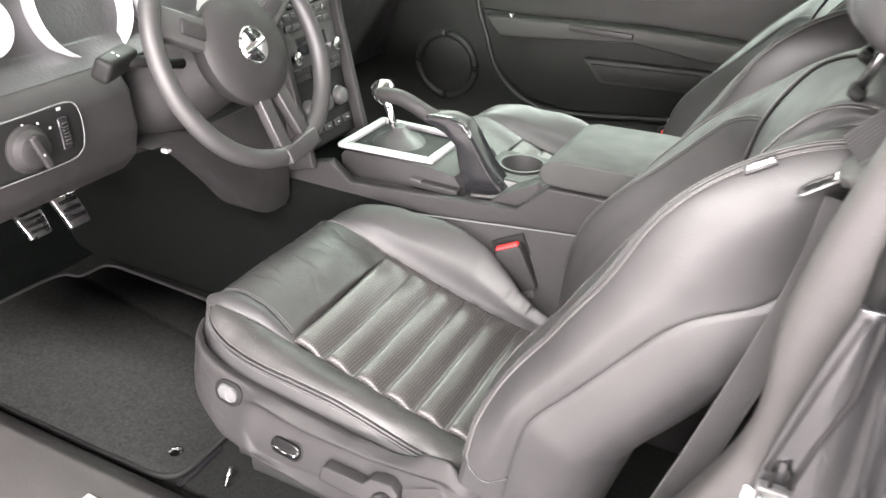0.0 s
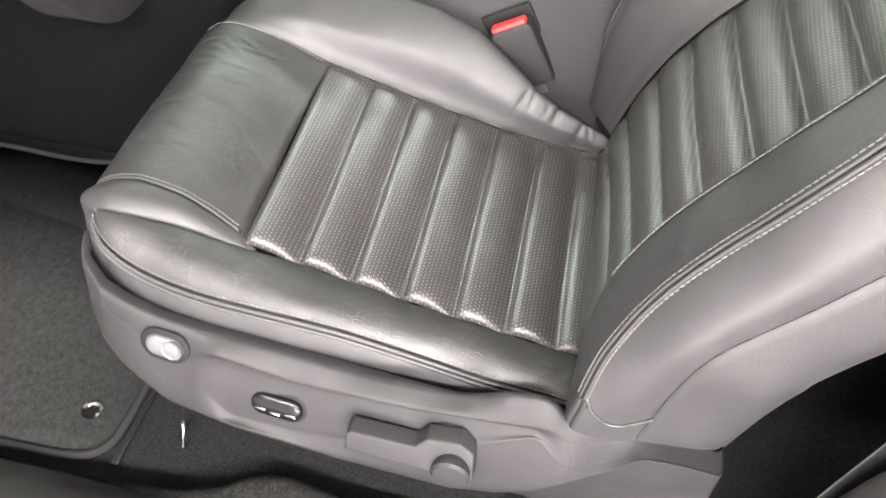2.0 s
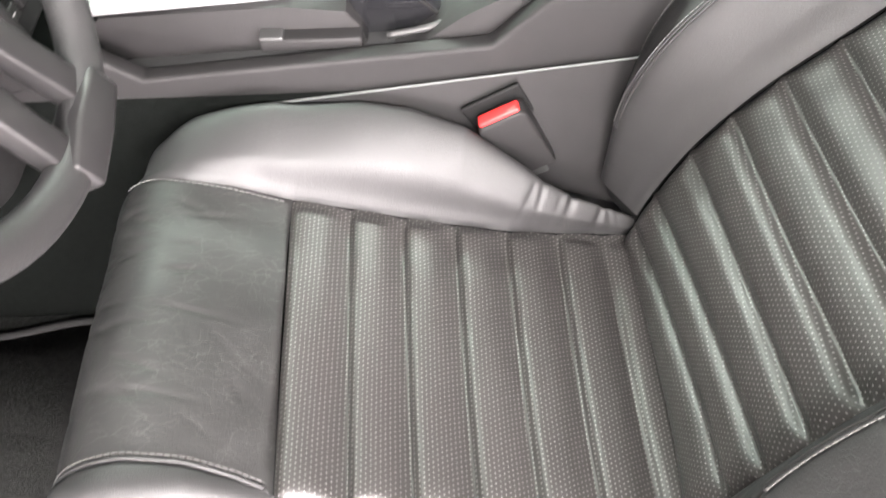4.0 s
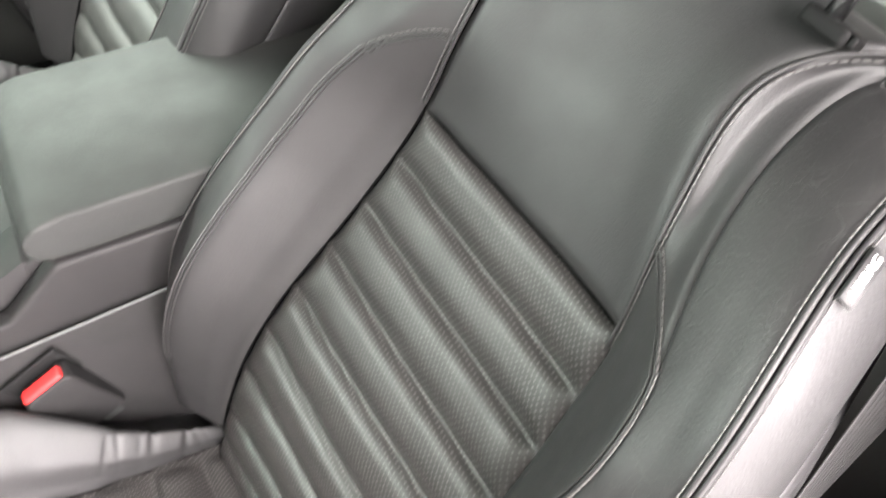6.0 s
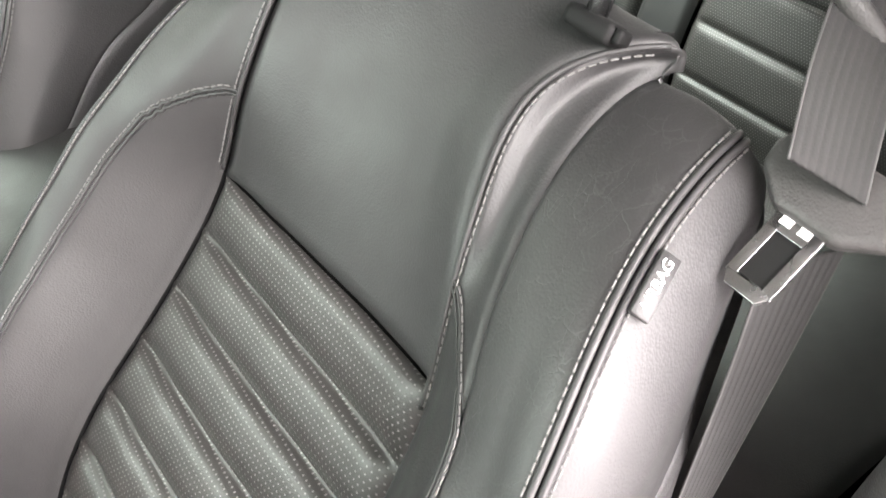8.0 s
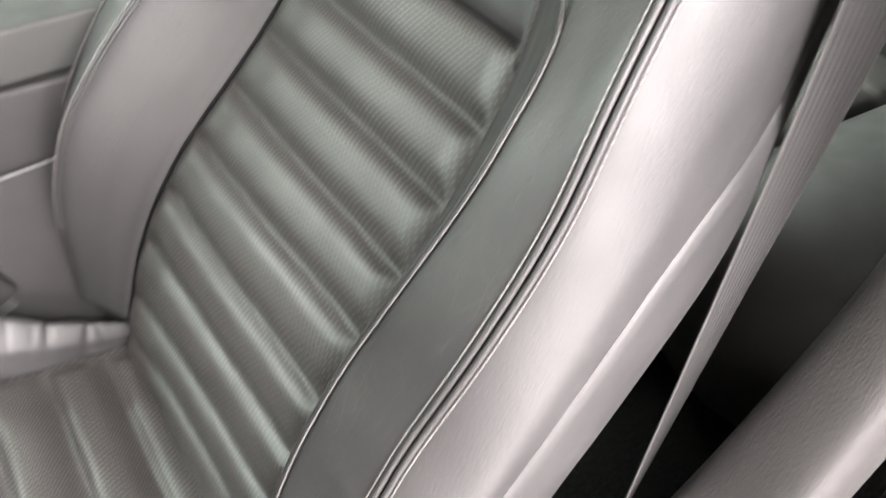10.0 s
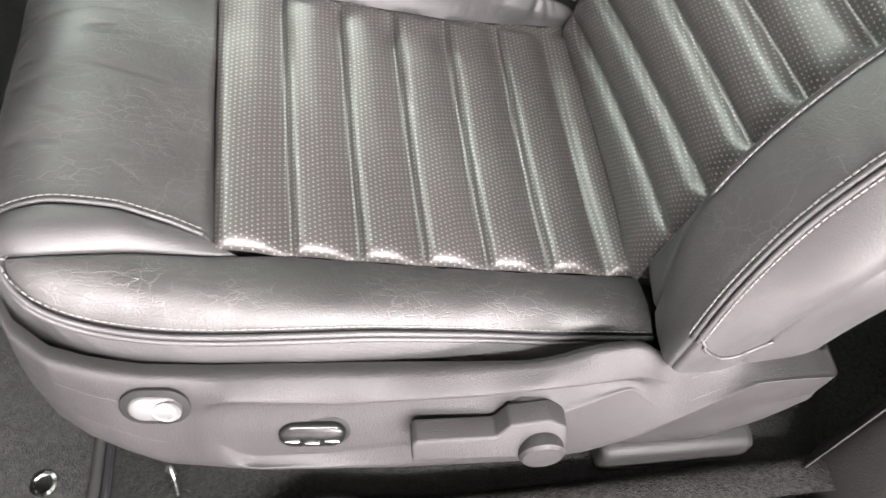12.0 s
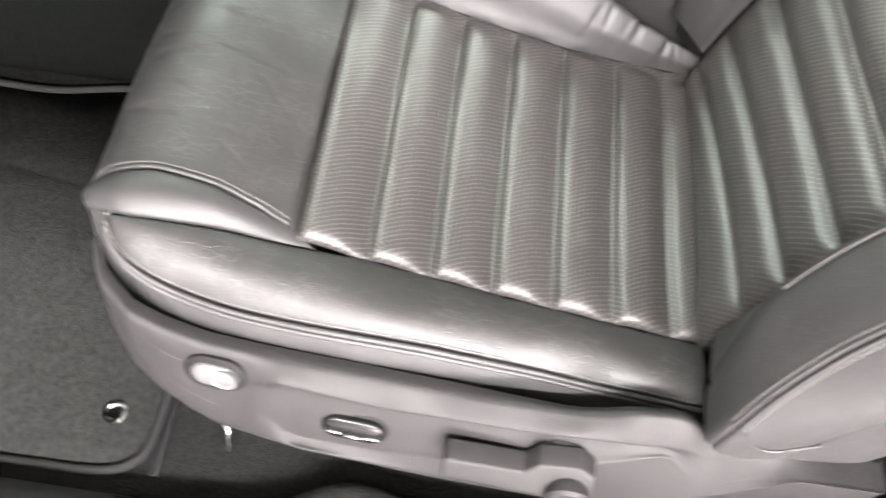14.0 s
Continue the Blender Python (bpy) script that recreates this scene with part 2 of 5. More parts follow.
def tube(name, pts, r, material, parent=None, label="", seg=8, closed=False):
    p = np.array(pts, float)
    T = np.gradient(p, axis=0)
    if closed:
        T = np.roll(p, -1, 0) - np.roll(p, 1, 0)
    T /= np.maximum(np.linalg.norm(T, axis=1, keepdims=True), 1e-9)
    up = np.array([0.0, 0.0, 1.0])
    if abs(T[0] @ up) > 0.9:
        up = np.array([0.0, 1.0, 0.0])
    U = []
    u = up - T[0] * (up @ T[0])
    for t in T:
        u = u - t * (u @ t)
        u = u / np.linalg.norm(u)
        U.append(u)
    U = np.array(U)
    V = np.cross(T, U)
    a = np.linspace(0, 2 * math.pi, seg, endpoint=False)
    rr = np.broadcast_to(np.array(r, float), (len(p),))[:, None, None]
    ring = p[:, None] + rr * (np.cos(a)[None, :, None] * U[:, None] + np.sin(a)[None, :, None] * V[:, None])
    n = len(p)
    faces = []
    for i in range(n if closed else n - 1):
        j = (i + 1) % n
        for k in range(seg):
            l = (k + 1) % seg
            faces.append((i * seg + k, i * seg + l, j * seg + l, j * seg + k))
    if not closed:
        faces.append(tuple(range(seg - 1, -1, -1)))
        faces.append(tuple((n - 1) * seg + k for k in range(seg)))
    return link_mesh(name, ring.reshape(-1, 3), faces, material, parent, label)


def bevel_bm(bm, width, seg=3):
    bmesh.ops.bevel(bm, geom=list(bm.edges), offset=width, segments=seg, profile=0.6, affect="EDGES", clamp_overlap=True)
    return bm


def block(name, x0, x1, y0, y1, z0, z1, material, parent=None, label="", bevel=0.004, seg=3, m=None):
    bm = bmesh.new()
    bmesh.ops.create_cube(bm, size=1)
    for v in bm.verts:
        v.co = Vector(((x0 + x1) / 2 + v.co.x * (x1 - x0), (y0 + y1) / 2 + v.co.y * (y1 - y0), (z0 + z1) / 2 + v.co.z * (z1 - z0)))
    if bevel:
        bevel_bm(bm, bevel, seg)
    if m is not None:
        bm.transform(m)
    return part(name, bm, material, parent, label, smooth=False if not bevel else True)


def prism(name, outline, y0, y1, material, parent=None, label="", bevel=0.004, axis="y", seg=2, m=None):
    """An outline of (a, b) pairs drawn out along an axis: for y it lies in x and z, for x in y and z, for z in x and y."""
    put = {"y": lambda a, b, c: (a, c, b), "x": lambda a, b, c: (c, a, b), "z": lambda a, b, c: (a, b, c)}[axis]
    bm = bmesh.new()
    lo = [bm.verts.new(put(a, b, y0)) for a, b in outline]
    hi = [bm.verts.new(put(a, b, y1)) for a, b in outline]
    n = len(lo)
    bm.faces.new(lo)
    bm.faces.new(hi[::-1])
    for i in range(n):
        bm.faces.new((lo[i], hi[i], hi[(i + 1) % n], lo[(i + 1) % n]))
    bmesh.ops.recalc_face_normals(bm, faces=list(bm.faces))
    if bevel:
        es = [e for e in bm.edges if len(e.link_faces) == 2 and e.calc_face_angle(0) > 0.35]
        bmesh.ops.bevel(bm, geom=es, offset=bevel, segments=seg, profile=0.6, affect="EDGES", clamp_overlap=True)
    if m is not None:
        bm.transform(m)
    return part(name, bm, material, parent, label)


def auto_smooth(ob, angle=35):
    """Sharp edges stay sharp where faces meet at more than the angle."""
    me = ob.data
    bm = bmesh.new()
    bm.from_mesh(me)
    for e in bm.edges:
        if len(e.link_faces) == 2:
            e.smooth = e.calc_face_angle(0) < radians(angle)
    bm.to_mesh(me)
    bm.free()
    return ob


def lathe(name, prof, m, material, parent=None, label="", seg=32):
    """prof: (radius, height) pairs turned round the z axis, then moved by m."""
    verts, faces = [], []
    for r, z in prof:
        for k in range(seg):
            a = 2 * math.pi * k / seg
            verts.append(m @ Vector((r * math.cos(a), r * math.sin(a), z)))
    n = len(prof)
    for i in range(n - 1):
        for k in range(seg):
            l = (k + 1) % seg
            faces.append((i * seg + k, i * seg + l, (i + 1) * seg + l, (i + 1) * seg + k))
    faces.append(tuple(range(seg - 1, -1, -1)))
    faces.append(tuple((n - 1) * seg + k for k in range(seg)))
    return auto_smooth(link_mesh(name, verts, faces, material, parent, label), 40)


def stitches(name, pts, nrm, parent, gap=0.0058, length=0.0042, r=0.00055, material=None):
    """A row of short raised threads along a line on the leather."""
    p = np.array(pts, float)
    L = np.concatenate([[0], np.cumsum(np.linalg.norm(np.diff(p, axis=0), axis=1))])
    verts, faces = [], []
    for s in np.arange(gap, L[-1] - gap, gap):
        a, b = (np.array([np.interp(s + o, L, p[:, k]) for k in range(3)]) for o in (-length / 2, length / 2))
        n = np.array([np.interp(s, L, nrm[:, k]) for k in range(3)])
        t = (b - a) / np.linalg.norm(b - a)
        w = np.cross(t, n) * r
        n = n * r
        i = len(verts)
        verts += [a + w, a - w, a - w * .6 + n * 1.3, a + w * .6 + n * 1.3, b + w, b - w, b - w * .6 + n * 1.3, b + w * .6 + n * 1.3]
        faces += [(i, i + 1, i + 2, i + 3), (i + 7, i + 6, i + 5, i + 4), (i + 3, i + 2, i + 6, i + 7), (i + 1, i + 5, i + 6, i + 2), (i, i + 3, i + 7, i + 4)]
    return link_mesh(name, verts, faces, material or THREAD, parent, "", smooth=False)


# ---- seats ----
def cspline(pts, n):
    """A smooth line through points, by chord length; n steps a stretch."""
    p = np.array(pts, float)
    d = np.maximum(np.sqrt(np.linalg.norm(np.diff(p, axis=0), axis=1)), 1e-4)
    u = np.concatenate([[0], np.cumsum(d)])
    m = np.empty_like(p)
    sl = np.diff(p, axis=0) / d[:, None]
    m[1:-1] = (sl[:-1] * d[1:, None] + sl[1:] * d[:-1, None]) / (d[1:] + d[:-1])[:, None]
    m[0], m[-1] = sl[0], sl[-1]
    t = np.linspace(0, 1, n, endpoint=False)[:, None]
    out = []
    for i in range(len(p) - 1):
        h = d[i]
        out.append((2 * t ** 3 - 3 * t ** 2 + 1) * p[i] + (t ** 3 - 2 * t ** 2 + t) * h * m[i]
                   + (-2 * t ** 3 + 3 * t ** 2) * p[i + 1] + (t ** 3 - t ** 2) * h * m[i + 1])
    out.append(p[-1:])
    return np.vstack(out)


class Loft:
    """A profile in x and z, walked by its length s; h stands off it along its normal."""

    def __init__(self, pts, side):
        self.p = spline(pts, 16)
        self.L = np.concatenate([[0], np.cumsum(np.linalg.norm(np.diff(self.p, axis=0), axis=1))])
        T = np.gradient(self.p, axis=0)
        T /= np.linalg.norm(T, axis=1, keepdims=True)
        for _ in range(6):
            T[1:-1] = (T[:-2] + 2 * T[1:-1] + T[2:]) / 4
        T /= np.linalg.norm(T, axis=1, keepdims=True)
        self.N = np.stack([-T[:, 1], T[:, 0]], 1) * side

    def at(self, s, y, h):
        x, z = (np.interp(s, self.L, self.p[:, k]) for k in (0, 1))
        nx, nz = (np.interp(s, self.L, self.N[:, k]) for k in (0, 1))
        return np.stack(np.broadcast_arrays(x + nx * h, y, z + nz * h), -1)


def edge_dip(P, sides, depth, reach, flip):
    """Draws the borders of a cover down into the seam."""
    N = normals(P) * (-1 if flip else 1)
    du = np.linalg.norm(np.diff(P, axis=0), axis=2)
    dv = np.linalg.norm(np.diff(P, axis=1), axis=2)
    zu, zv = np.zeros((1, P.shape[1])), np.zeros((P.shape[0], 1))
    D = {"a": np.vstack([zu, np.cumsum(du, 0)]), "b": np.vstack([np.cumsum(du[::-1], 0)[::-1], zu]),
         "c": np.hstack([zv, np.cumsum(dv, 1)]), "d": np.hstack([np.cumsum(dv[:, ::-1], 1)[:, ::-1], zv])}
    off = np.zeros(P.shape[:2])
    for k in sides:
        off = np.maximum(off, depth * np.clip(1 - D[k] / reach, 0, 1) ** 2)
    return P - N * off[..., None]


CUSH = Loft([(.41, .150), (.334, .171), (.28, .181), (.226, .192), (.171, .205), (.118, .218), (.062, .2335), (0, .252), (-.06, .277),
             (-.11, .288), (-.148, .280), (-.172, .25), (-.179, .20), (-.171, .14)], -1)
BACK = Loft([(.352, .160), (.366, .22), (.388, .30), (.416, .368), (.452, .416), (.485, .451), (.522, .491), (.554, .528), (.583, .569),
             (.611, .623), (.64, .67), (.672, .72), (.705, .762), (.732, .778), (.753, .771), (.762, .745), (.762, .72)], 1)


def table(keys, *rows):
    return lambda s: [float(np.interp(s, keys, r)) for r in rows]


CUSH_NEAR = table((0, .08, .19, .30, .40, .45, .49, .54, .575, .62, .74),
                  (-.153, -.155, -.156, -.156, -.156, -.160, -.163, -.167, -.169, -.171, -.17),    # bolster seam y
                  (0, 0, 0, 0, 0, 0, .001, -.002, -.010, -.012, -.012),                            # its height
                  (-.186, -.188, -.188, -.189, -.190, -.190, -.189, -.184, -.1715, -.175, -.175),  # crest y
                  (.012, .020, .026, .028, .026, .018, .008, -.014, -.0115, -.014, -.014),         # crest height
                  (-.218, -.221, -.219, -.220, -.221, -.219, -.213, -.199, -.174, -.178, -.178),   # piping y
                  (.002, .000, -.004, -.002, -.006, -.018, -.036, -.042, -.013, -.017, -.017))     # piping height
CUSH_FAR = table((0, .06, .12, .165, .19, .26, .32, .37, .465, .53, .56, .62, .74),
                 (.168, .164, .159, .157, .155, .156, .158, .160, .161, .163, .167, .170, .172),          # seam y
                 (.172, .174, .178, .185, .194, .217, .232, .238, .240, .230, .216, .203, .20),           # crest y
                 (.010, .022, .038, .052, .063, .086, .086, .078, .049, .018, .002, -.018, -.022))        # crest height
STRIP_Y = table((.40, .418, .425, .45, .49, .54, .575, .62, .74), (-.153, -.153, -.140, -.133, -.126, -.125, -.130, -.138, -.14))


def cush_section(s):
    by, bh, cy, ch, py, ph = CUSH_NEAR(s)
    ty, ky, fh = CUSH_FAR(s)
    (fy,) = STRIP_Y(s)
    k = 1 - 0.10 * max(0, (s - .58) / .15) ** 2
    low = -0.075
    dish = -0.004 if s < .423 else 0.004
    pts = [(-.232, low), (-.232, min(ph, -.01) - .024), (py, ph), ((py + cy) / 2 - .004, (ph + ch) / 2 + .004 * (ch > ph)), (cy, ch), (by, bh), (fy, .001),
           (-.075, dish), (.0, dish * 1.3), (.075, dish), (ty, .002), (ty * .68 + ky * .32, fh * .60), (ky, fh), (min(ky + .016, .251), fh * .70 - .012), (.254, fh * .2 - .035), (.250, low)]
    return [(y * k, h) for y, h in pts]


BACK_KEYS = (0, .08, .15, .22, .30, .36, .44, .48, .52, .56, .60, .65, .70, .745, .82)
NEAR_BACK = table(BACK_KEYS,
                  (.207, .202, .186, .174, .166, .175, .183, .182, .171, .139, .122, .108, .105, .116, .114),     # crest y
                  (-.006, .016, .030, .027, .033, .049, .063, .065, .050, .033, .020, .005, -.015, -.037, -.045),  # crest height
                  (.261, .257, .251, .240, .232, .236, .234, .232, .228, .218, .202, .181, .171, .170, .165),     # piping y
                  (.003, .009, .018, .019, .028, .043, .056, .062, .063, .057, .044, .017, -.018, -.043, -.058),  # piping height
                  (.260, .262, .268, .273, .267, .262, .254, .248, .243, .235, .222, .204, .188, .172, .15),      # flank y
                  (.254, .257, .262, .270, .264, .259, .251, .243, .220, .209, .198, .186, .173, .161, .139),     # flank seam y
                  (-.057, -.054, -.046, -.035, -.035, -.029, -.025, -.037, -.085, -.092, -.091, -.089, -.077, -.070, -.053))  # its height
FAR_BACK = table(BACK_KEYS,
                 (.208, .211, .212, .208, .212, .219, .217, .209, .194, .179, .169, .161, .151, .141, .126),
                 (.030, .045, .060, .066, .065, .061, .059, .055, .048, .042, .037, .026, .006, -.012, -.017),
                 (.257, .264, .269, .268, .263, .254, .247, .245, .241, .237, .233, .225, .213, .206, .194),
                 (-.004, .014, .036, .050, .061, .070, .073, .068, .055, .040, .023, -.002, -.026, -.040, -.045),
                 (.268, .276, .287, .297, .304, .302, .298, .293, .287, .281, .273, .256, .231, .206, .18),
                 (.262, .272, .283, .295, .302, .301, .294, .285, .259, .249, .241, .230, .213, .194, .17),
                 (-.055, -.05, -.040, -.026, -.025, -.026, -.032, -.052, -.100, -.105, -.10, -.095, -.08, -.07, -.05))
BACK_DEEP = table((0, .15, .35, .5, .62, .70, .735, .76, .82), (.150, .150, .138, .125, .11, .085, .065, .05, .035))
NEAR_SEAM = table((0, .08, .15, .22, .285, .335, .385, .435, .48, .52, .58, .635, .67, .70, .72, .74, .83),
                  (.158, .157, .156, .153, .143, .136, .129, .120, .116, .109, .094, .080, .075, .088, .107, .119, .122),
                  (0, 0, 0, 0, .003, .005, .007, .008, .010, .011, .017, .017, .011, .001, -.008, -.016, -.030))
FAR_SEAM = table((0, .08, .15, .22, .30, .36, .44, .48, .52, .56, .60, .65, .685, .70, .72, .83),
                 (.162, .163, .163, .163, .166, .168, .168, .164, .153, .144, .142, .145, .130, .109, .087, .085),
                 (.008, .006, .0, -.010, -.014, -.014, -.010, -.004, .008, .020, .025, .024, .012, .006, -.004, -.030))


def back_half(s, side):
    cy, ch, py, ph, ky, fy, fh = (NEAR_BACK if side < 0 else FAR_BACK)(s)
    sy, sh = (NEAR_SEAM if side < 0 else FAR_SEAM)(s)
    (deep,) = BACK_DEEP(s)
    deep += float(np.interp(s, (0, .1, .45, .6), (.02, .02, .015, 0)))
    return [(.0, -deep), (-fy + .075, -deep), (-fy + .014, fh * .35 - deep * .65), (-fy - .0005, fh - .012), (-fy, fh), (-ky, max(ph - .05, fh * .5 + ph * .5)),
            (-py, ph), (-(py + cy) / 2, (ph + ch) / 2 + .004), (-cy, ch), (-(cy + sy) / 2 + .003, ch * .45 + sh * .5 - (.007 * float(np.interp(s, (.54, .60, .72, .76), (0, 1, 1, 0))) if side < 0 else 0)), (-sy, sh)]


def back_section(s):
    near, far = back_half(s, -1), back_half(s, 1)
    a, b, ah, bh = near[-1][0], -far[-1][0], near[-1][1], far[-1][1]
    dish = -.004 - .002 * min(1, s / .5)
    mid = [(a + (b - a) * .25, ah * .45 + dish), (a + (b - a) * .5, (ah + bh) * .07 + dish), (a + (b - a) * .75, bh * .45 + dish)]
    return near + mid + [(-y, h) for y, h in far[::-1]]


class Skin:
    """The section's controls as smooth lines in space along s."""

    def __init__(self, loft, section, s1, ease=None):
        self.s = np.linspace(0, s1, 200)
        C = np.array([loft.at(v, *np.array(section(v)).T) for v in self.s])
        self.C = C.copy()
        if ease:
            for k in range(C.shape[1]):
                for i, v in enumerate(self.s):
                    w = np.exp(-.5 * ((self.s - v) / ease(v, k)) ** 2)
                    self.C[i, k] = w @ C[:, k] / w.sum()

    def controls(self, v):
        f = np.clip(v / self.s[-1], 0, 1) * (len(self.s) - 1)
        i = min(int(f), len(self.s) - 2)
        return self.C[i] + (self.C[i + 1] - self.C[i]) * (f - i)


def surface(skin, s, k0, k1, n):
    return np.array([cspline(skin.controls(v), n)[k0 * n:k1 * n + 1] for v in s])


def skewed(skin, near, far, k0, k1, n, rows):
    """A stretch of the skin whose cross lines run from the near edge's stations to the far edge's. Also gives the station numbers and lengths."""
    dense = np.linspace(0, max(near[-1], far[-1]), 260)
    D = surface(skin, dense, k0, k1, n)
    w = np.linspace(0, 1, D.shape[1])
    u = np.linspace(0, len(near) - 1, rows)
    S = np.interp(u, np.arange(len(near)), near)[:, None] * (1 - w) + np.interp(u, np.arange(len(far)), far)[:, None] * w
    P = np.stack([np.stack([np.interp(S[:, c], dense, D[:, c, a]) for a in range(3)], -1) for c in range(D.shape[1])], 1)
    return P, u, S


def ribs(u, depth, lean=1.0):
    f = (u - np.minimum(np.floor(u), u[-1] - 1)) ** lean
    return depth * (1 - np.abs(2 * f - 1) ** 3.2)


def line_on(skin, s, k, off=0.0):
    """A line of one control of the section along s, with the surface's normal there."""
    n = 10
    P, N = [], []
    for v, kk in zip(s, np.broadcast_to(k, (len(s),))):
        c = cspline(skin.controls(v), n)
        i = int(round(float(kk) * n))
        t = c[min(i + 1, len(c) - 1)] - c[max(i - 1, 0)]
        t /= np.linalg.norm(t)
        d = cspline(skin.controls(v + .004), n)[i] - cspline(skin.controls(v - .004), n)[i]
        nn = np.cross(d, t) * skin.side
        P.append(c[i] + t * off)
        N.append(nn / np.linalg.norm(nn))
    return np.array(P), np.array(N)


def piping(seat, skin, s, k, r=0.0026, gap=0.0066, rows=(1,), double=True):
    P, N = line_on(skin, s, k)
    W = np.cross(np.gradient(P, axis=0), N)
    W /= np.linalg.norm(W, axis=1, keepdims=True)
    for o in ((-0.5, 0.5) if double else (0,)):
        tube("piping", P + W * o * 2 * r * 1.15 + N * r * 0.25, r, LEATHER, seat, "", 8)
    for side in rows:
        stitches("stitching", P + W * side * gap + N * 0.0008, N, seat)


CUSH_SKIN = Skin(CUSH, cush_section, CUSH.L[-1])
CUSH_SKIN.side = -1
BACK_SKIN = Skin(BACK, back_section, .80, lambda v, k: .012 + (.016 if k <= 8 or k >= 16 else .002) * float(np.interp(v, (.45, .66), (0, 1))))
BACK_SKIN.side = 1
CUSH_RIBS_NEAR = [0, .078, .133, .189, .245, .300, .356, .4165]
CUSH_RIBS_FAR = [0, .087, .141, .198, .254, .309, .365, .4255]
BACK_RIBS_NEAR = [0, .080, .135, .190, .242, .295, .341, .392, .441, .4975]
BACK_RIBS_FAR = [0, .030, .079, .145, .203, .262, .318, .372, .425, .4755]


def wrinkle(P, flip, centre, along, across, count, reach, depth, seed):
    """Soft folds round a place where the cover is gathered."""
    rng = np.random.default_rng(seed)
    N = normals(P) * (-1 if flip else 1)
    off = np.zeros(P.shape[:2])
    c, a, b = np.array(centre), np.array(along), np.array(across)
    for i in range(count):
        q = c + a * rng.uniform(-1, 1) * reach + b * rng.uniform(-.5, .5) * reach
        ang = rng.normal(0, .25)
        aa = a * math.cos(ang) + b * math.sin(ang)
        bb = b * math.cos(ang) - a * math.sin(ang)
        d = P - q
        u, v = d @ aa, d @ bb
        w = rng.uniform(.0025, .004)
        off += depth * rng.uniform(.4, 1) * np.exp(-(u / w) ** 2 - (v / rng.uniform(.012, .03)) ** 2)
    return P - N * off[..., None]


NEAR_PIPING_A = [(-.136, -.168, .283), (-.134, -.183, .276), (-.120, -.198, .266), (-.100, -.207, .256), (-.072, -.213, .246), (-.034, -.218, .239), (.008, -.220, .234), (.055, -.221, .231),
                 (.12, -.219, .222), (.165, -.217, .211), (.215, -.212, .192), (.265, -.211, .178), (.318, -.213, .172), (.36, -.217, .172)]
NEAR_FRONT_A = [(-.136, -.168, .283), (-.158, -.160, .276), (-.169, -.148, .256), (-.175, -.140, .225), (-.172, -.138, .17)]
NEAR_PIPING = spline(NEAR_PIPING_A, 12)
NEAR_FRONT = spline(NEAR_FRONT_A, 12)
NEAR_SEAM_LINE = spline([(-.136, -.168, .283), (-.12, -.169, .285), (-.09, -.166, .280), (-.05, -.160, .268), (.0, -.156, .251), (.06, -.149, .2325), (.118, -.148, .216),
                         (.171, -.148, .203), (.226, -.148, .190), (.28, -.148, .179), (.334, -.148, .169), (.362, -.148, .163)], 12)
NEAR_LOW = spline([(-.166, -.140, .17), (-.158, -.172, .195), (-.140, -.200, .205), (-.110, -.219, .202), (-.07, -.227, .194), (.0, -.230, .184), (.1, -.230, .170), (.2, -.226, .148), (.362, -.226, .125)], 12)


def resample(c, n):
    c = np.array(c, float)
    L = np.concatenate([[0], np.cumsum(np.linalg.norm(np.diff(c, axis=0), axis=1))])
    return np.stack([np.interp(np.linspace(0, L[-1], n), L, c[:, k]) for k in range(3)], 1)


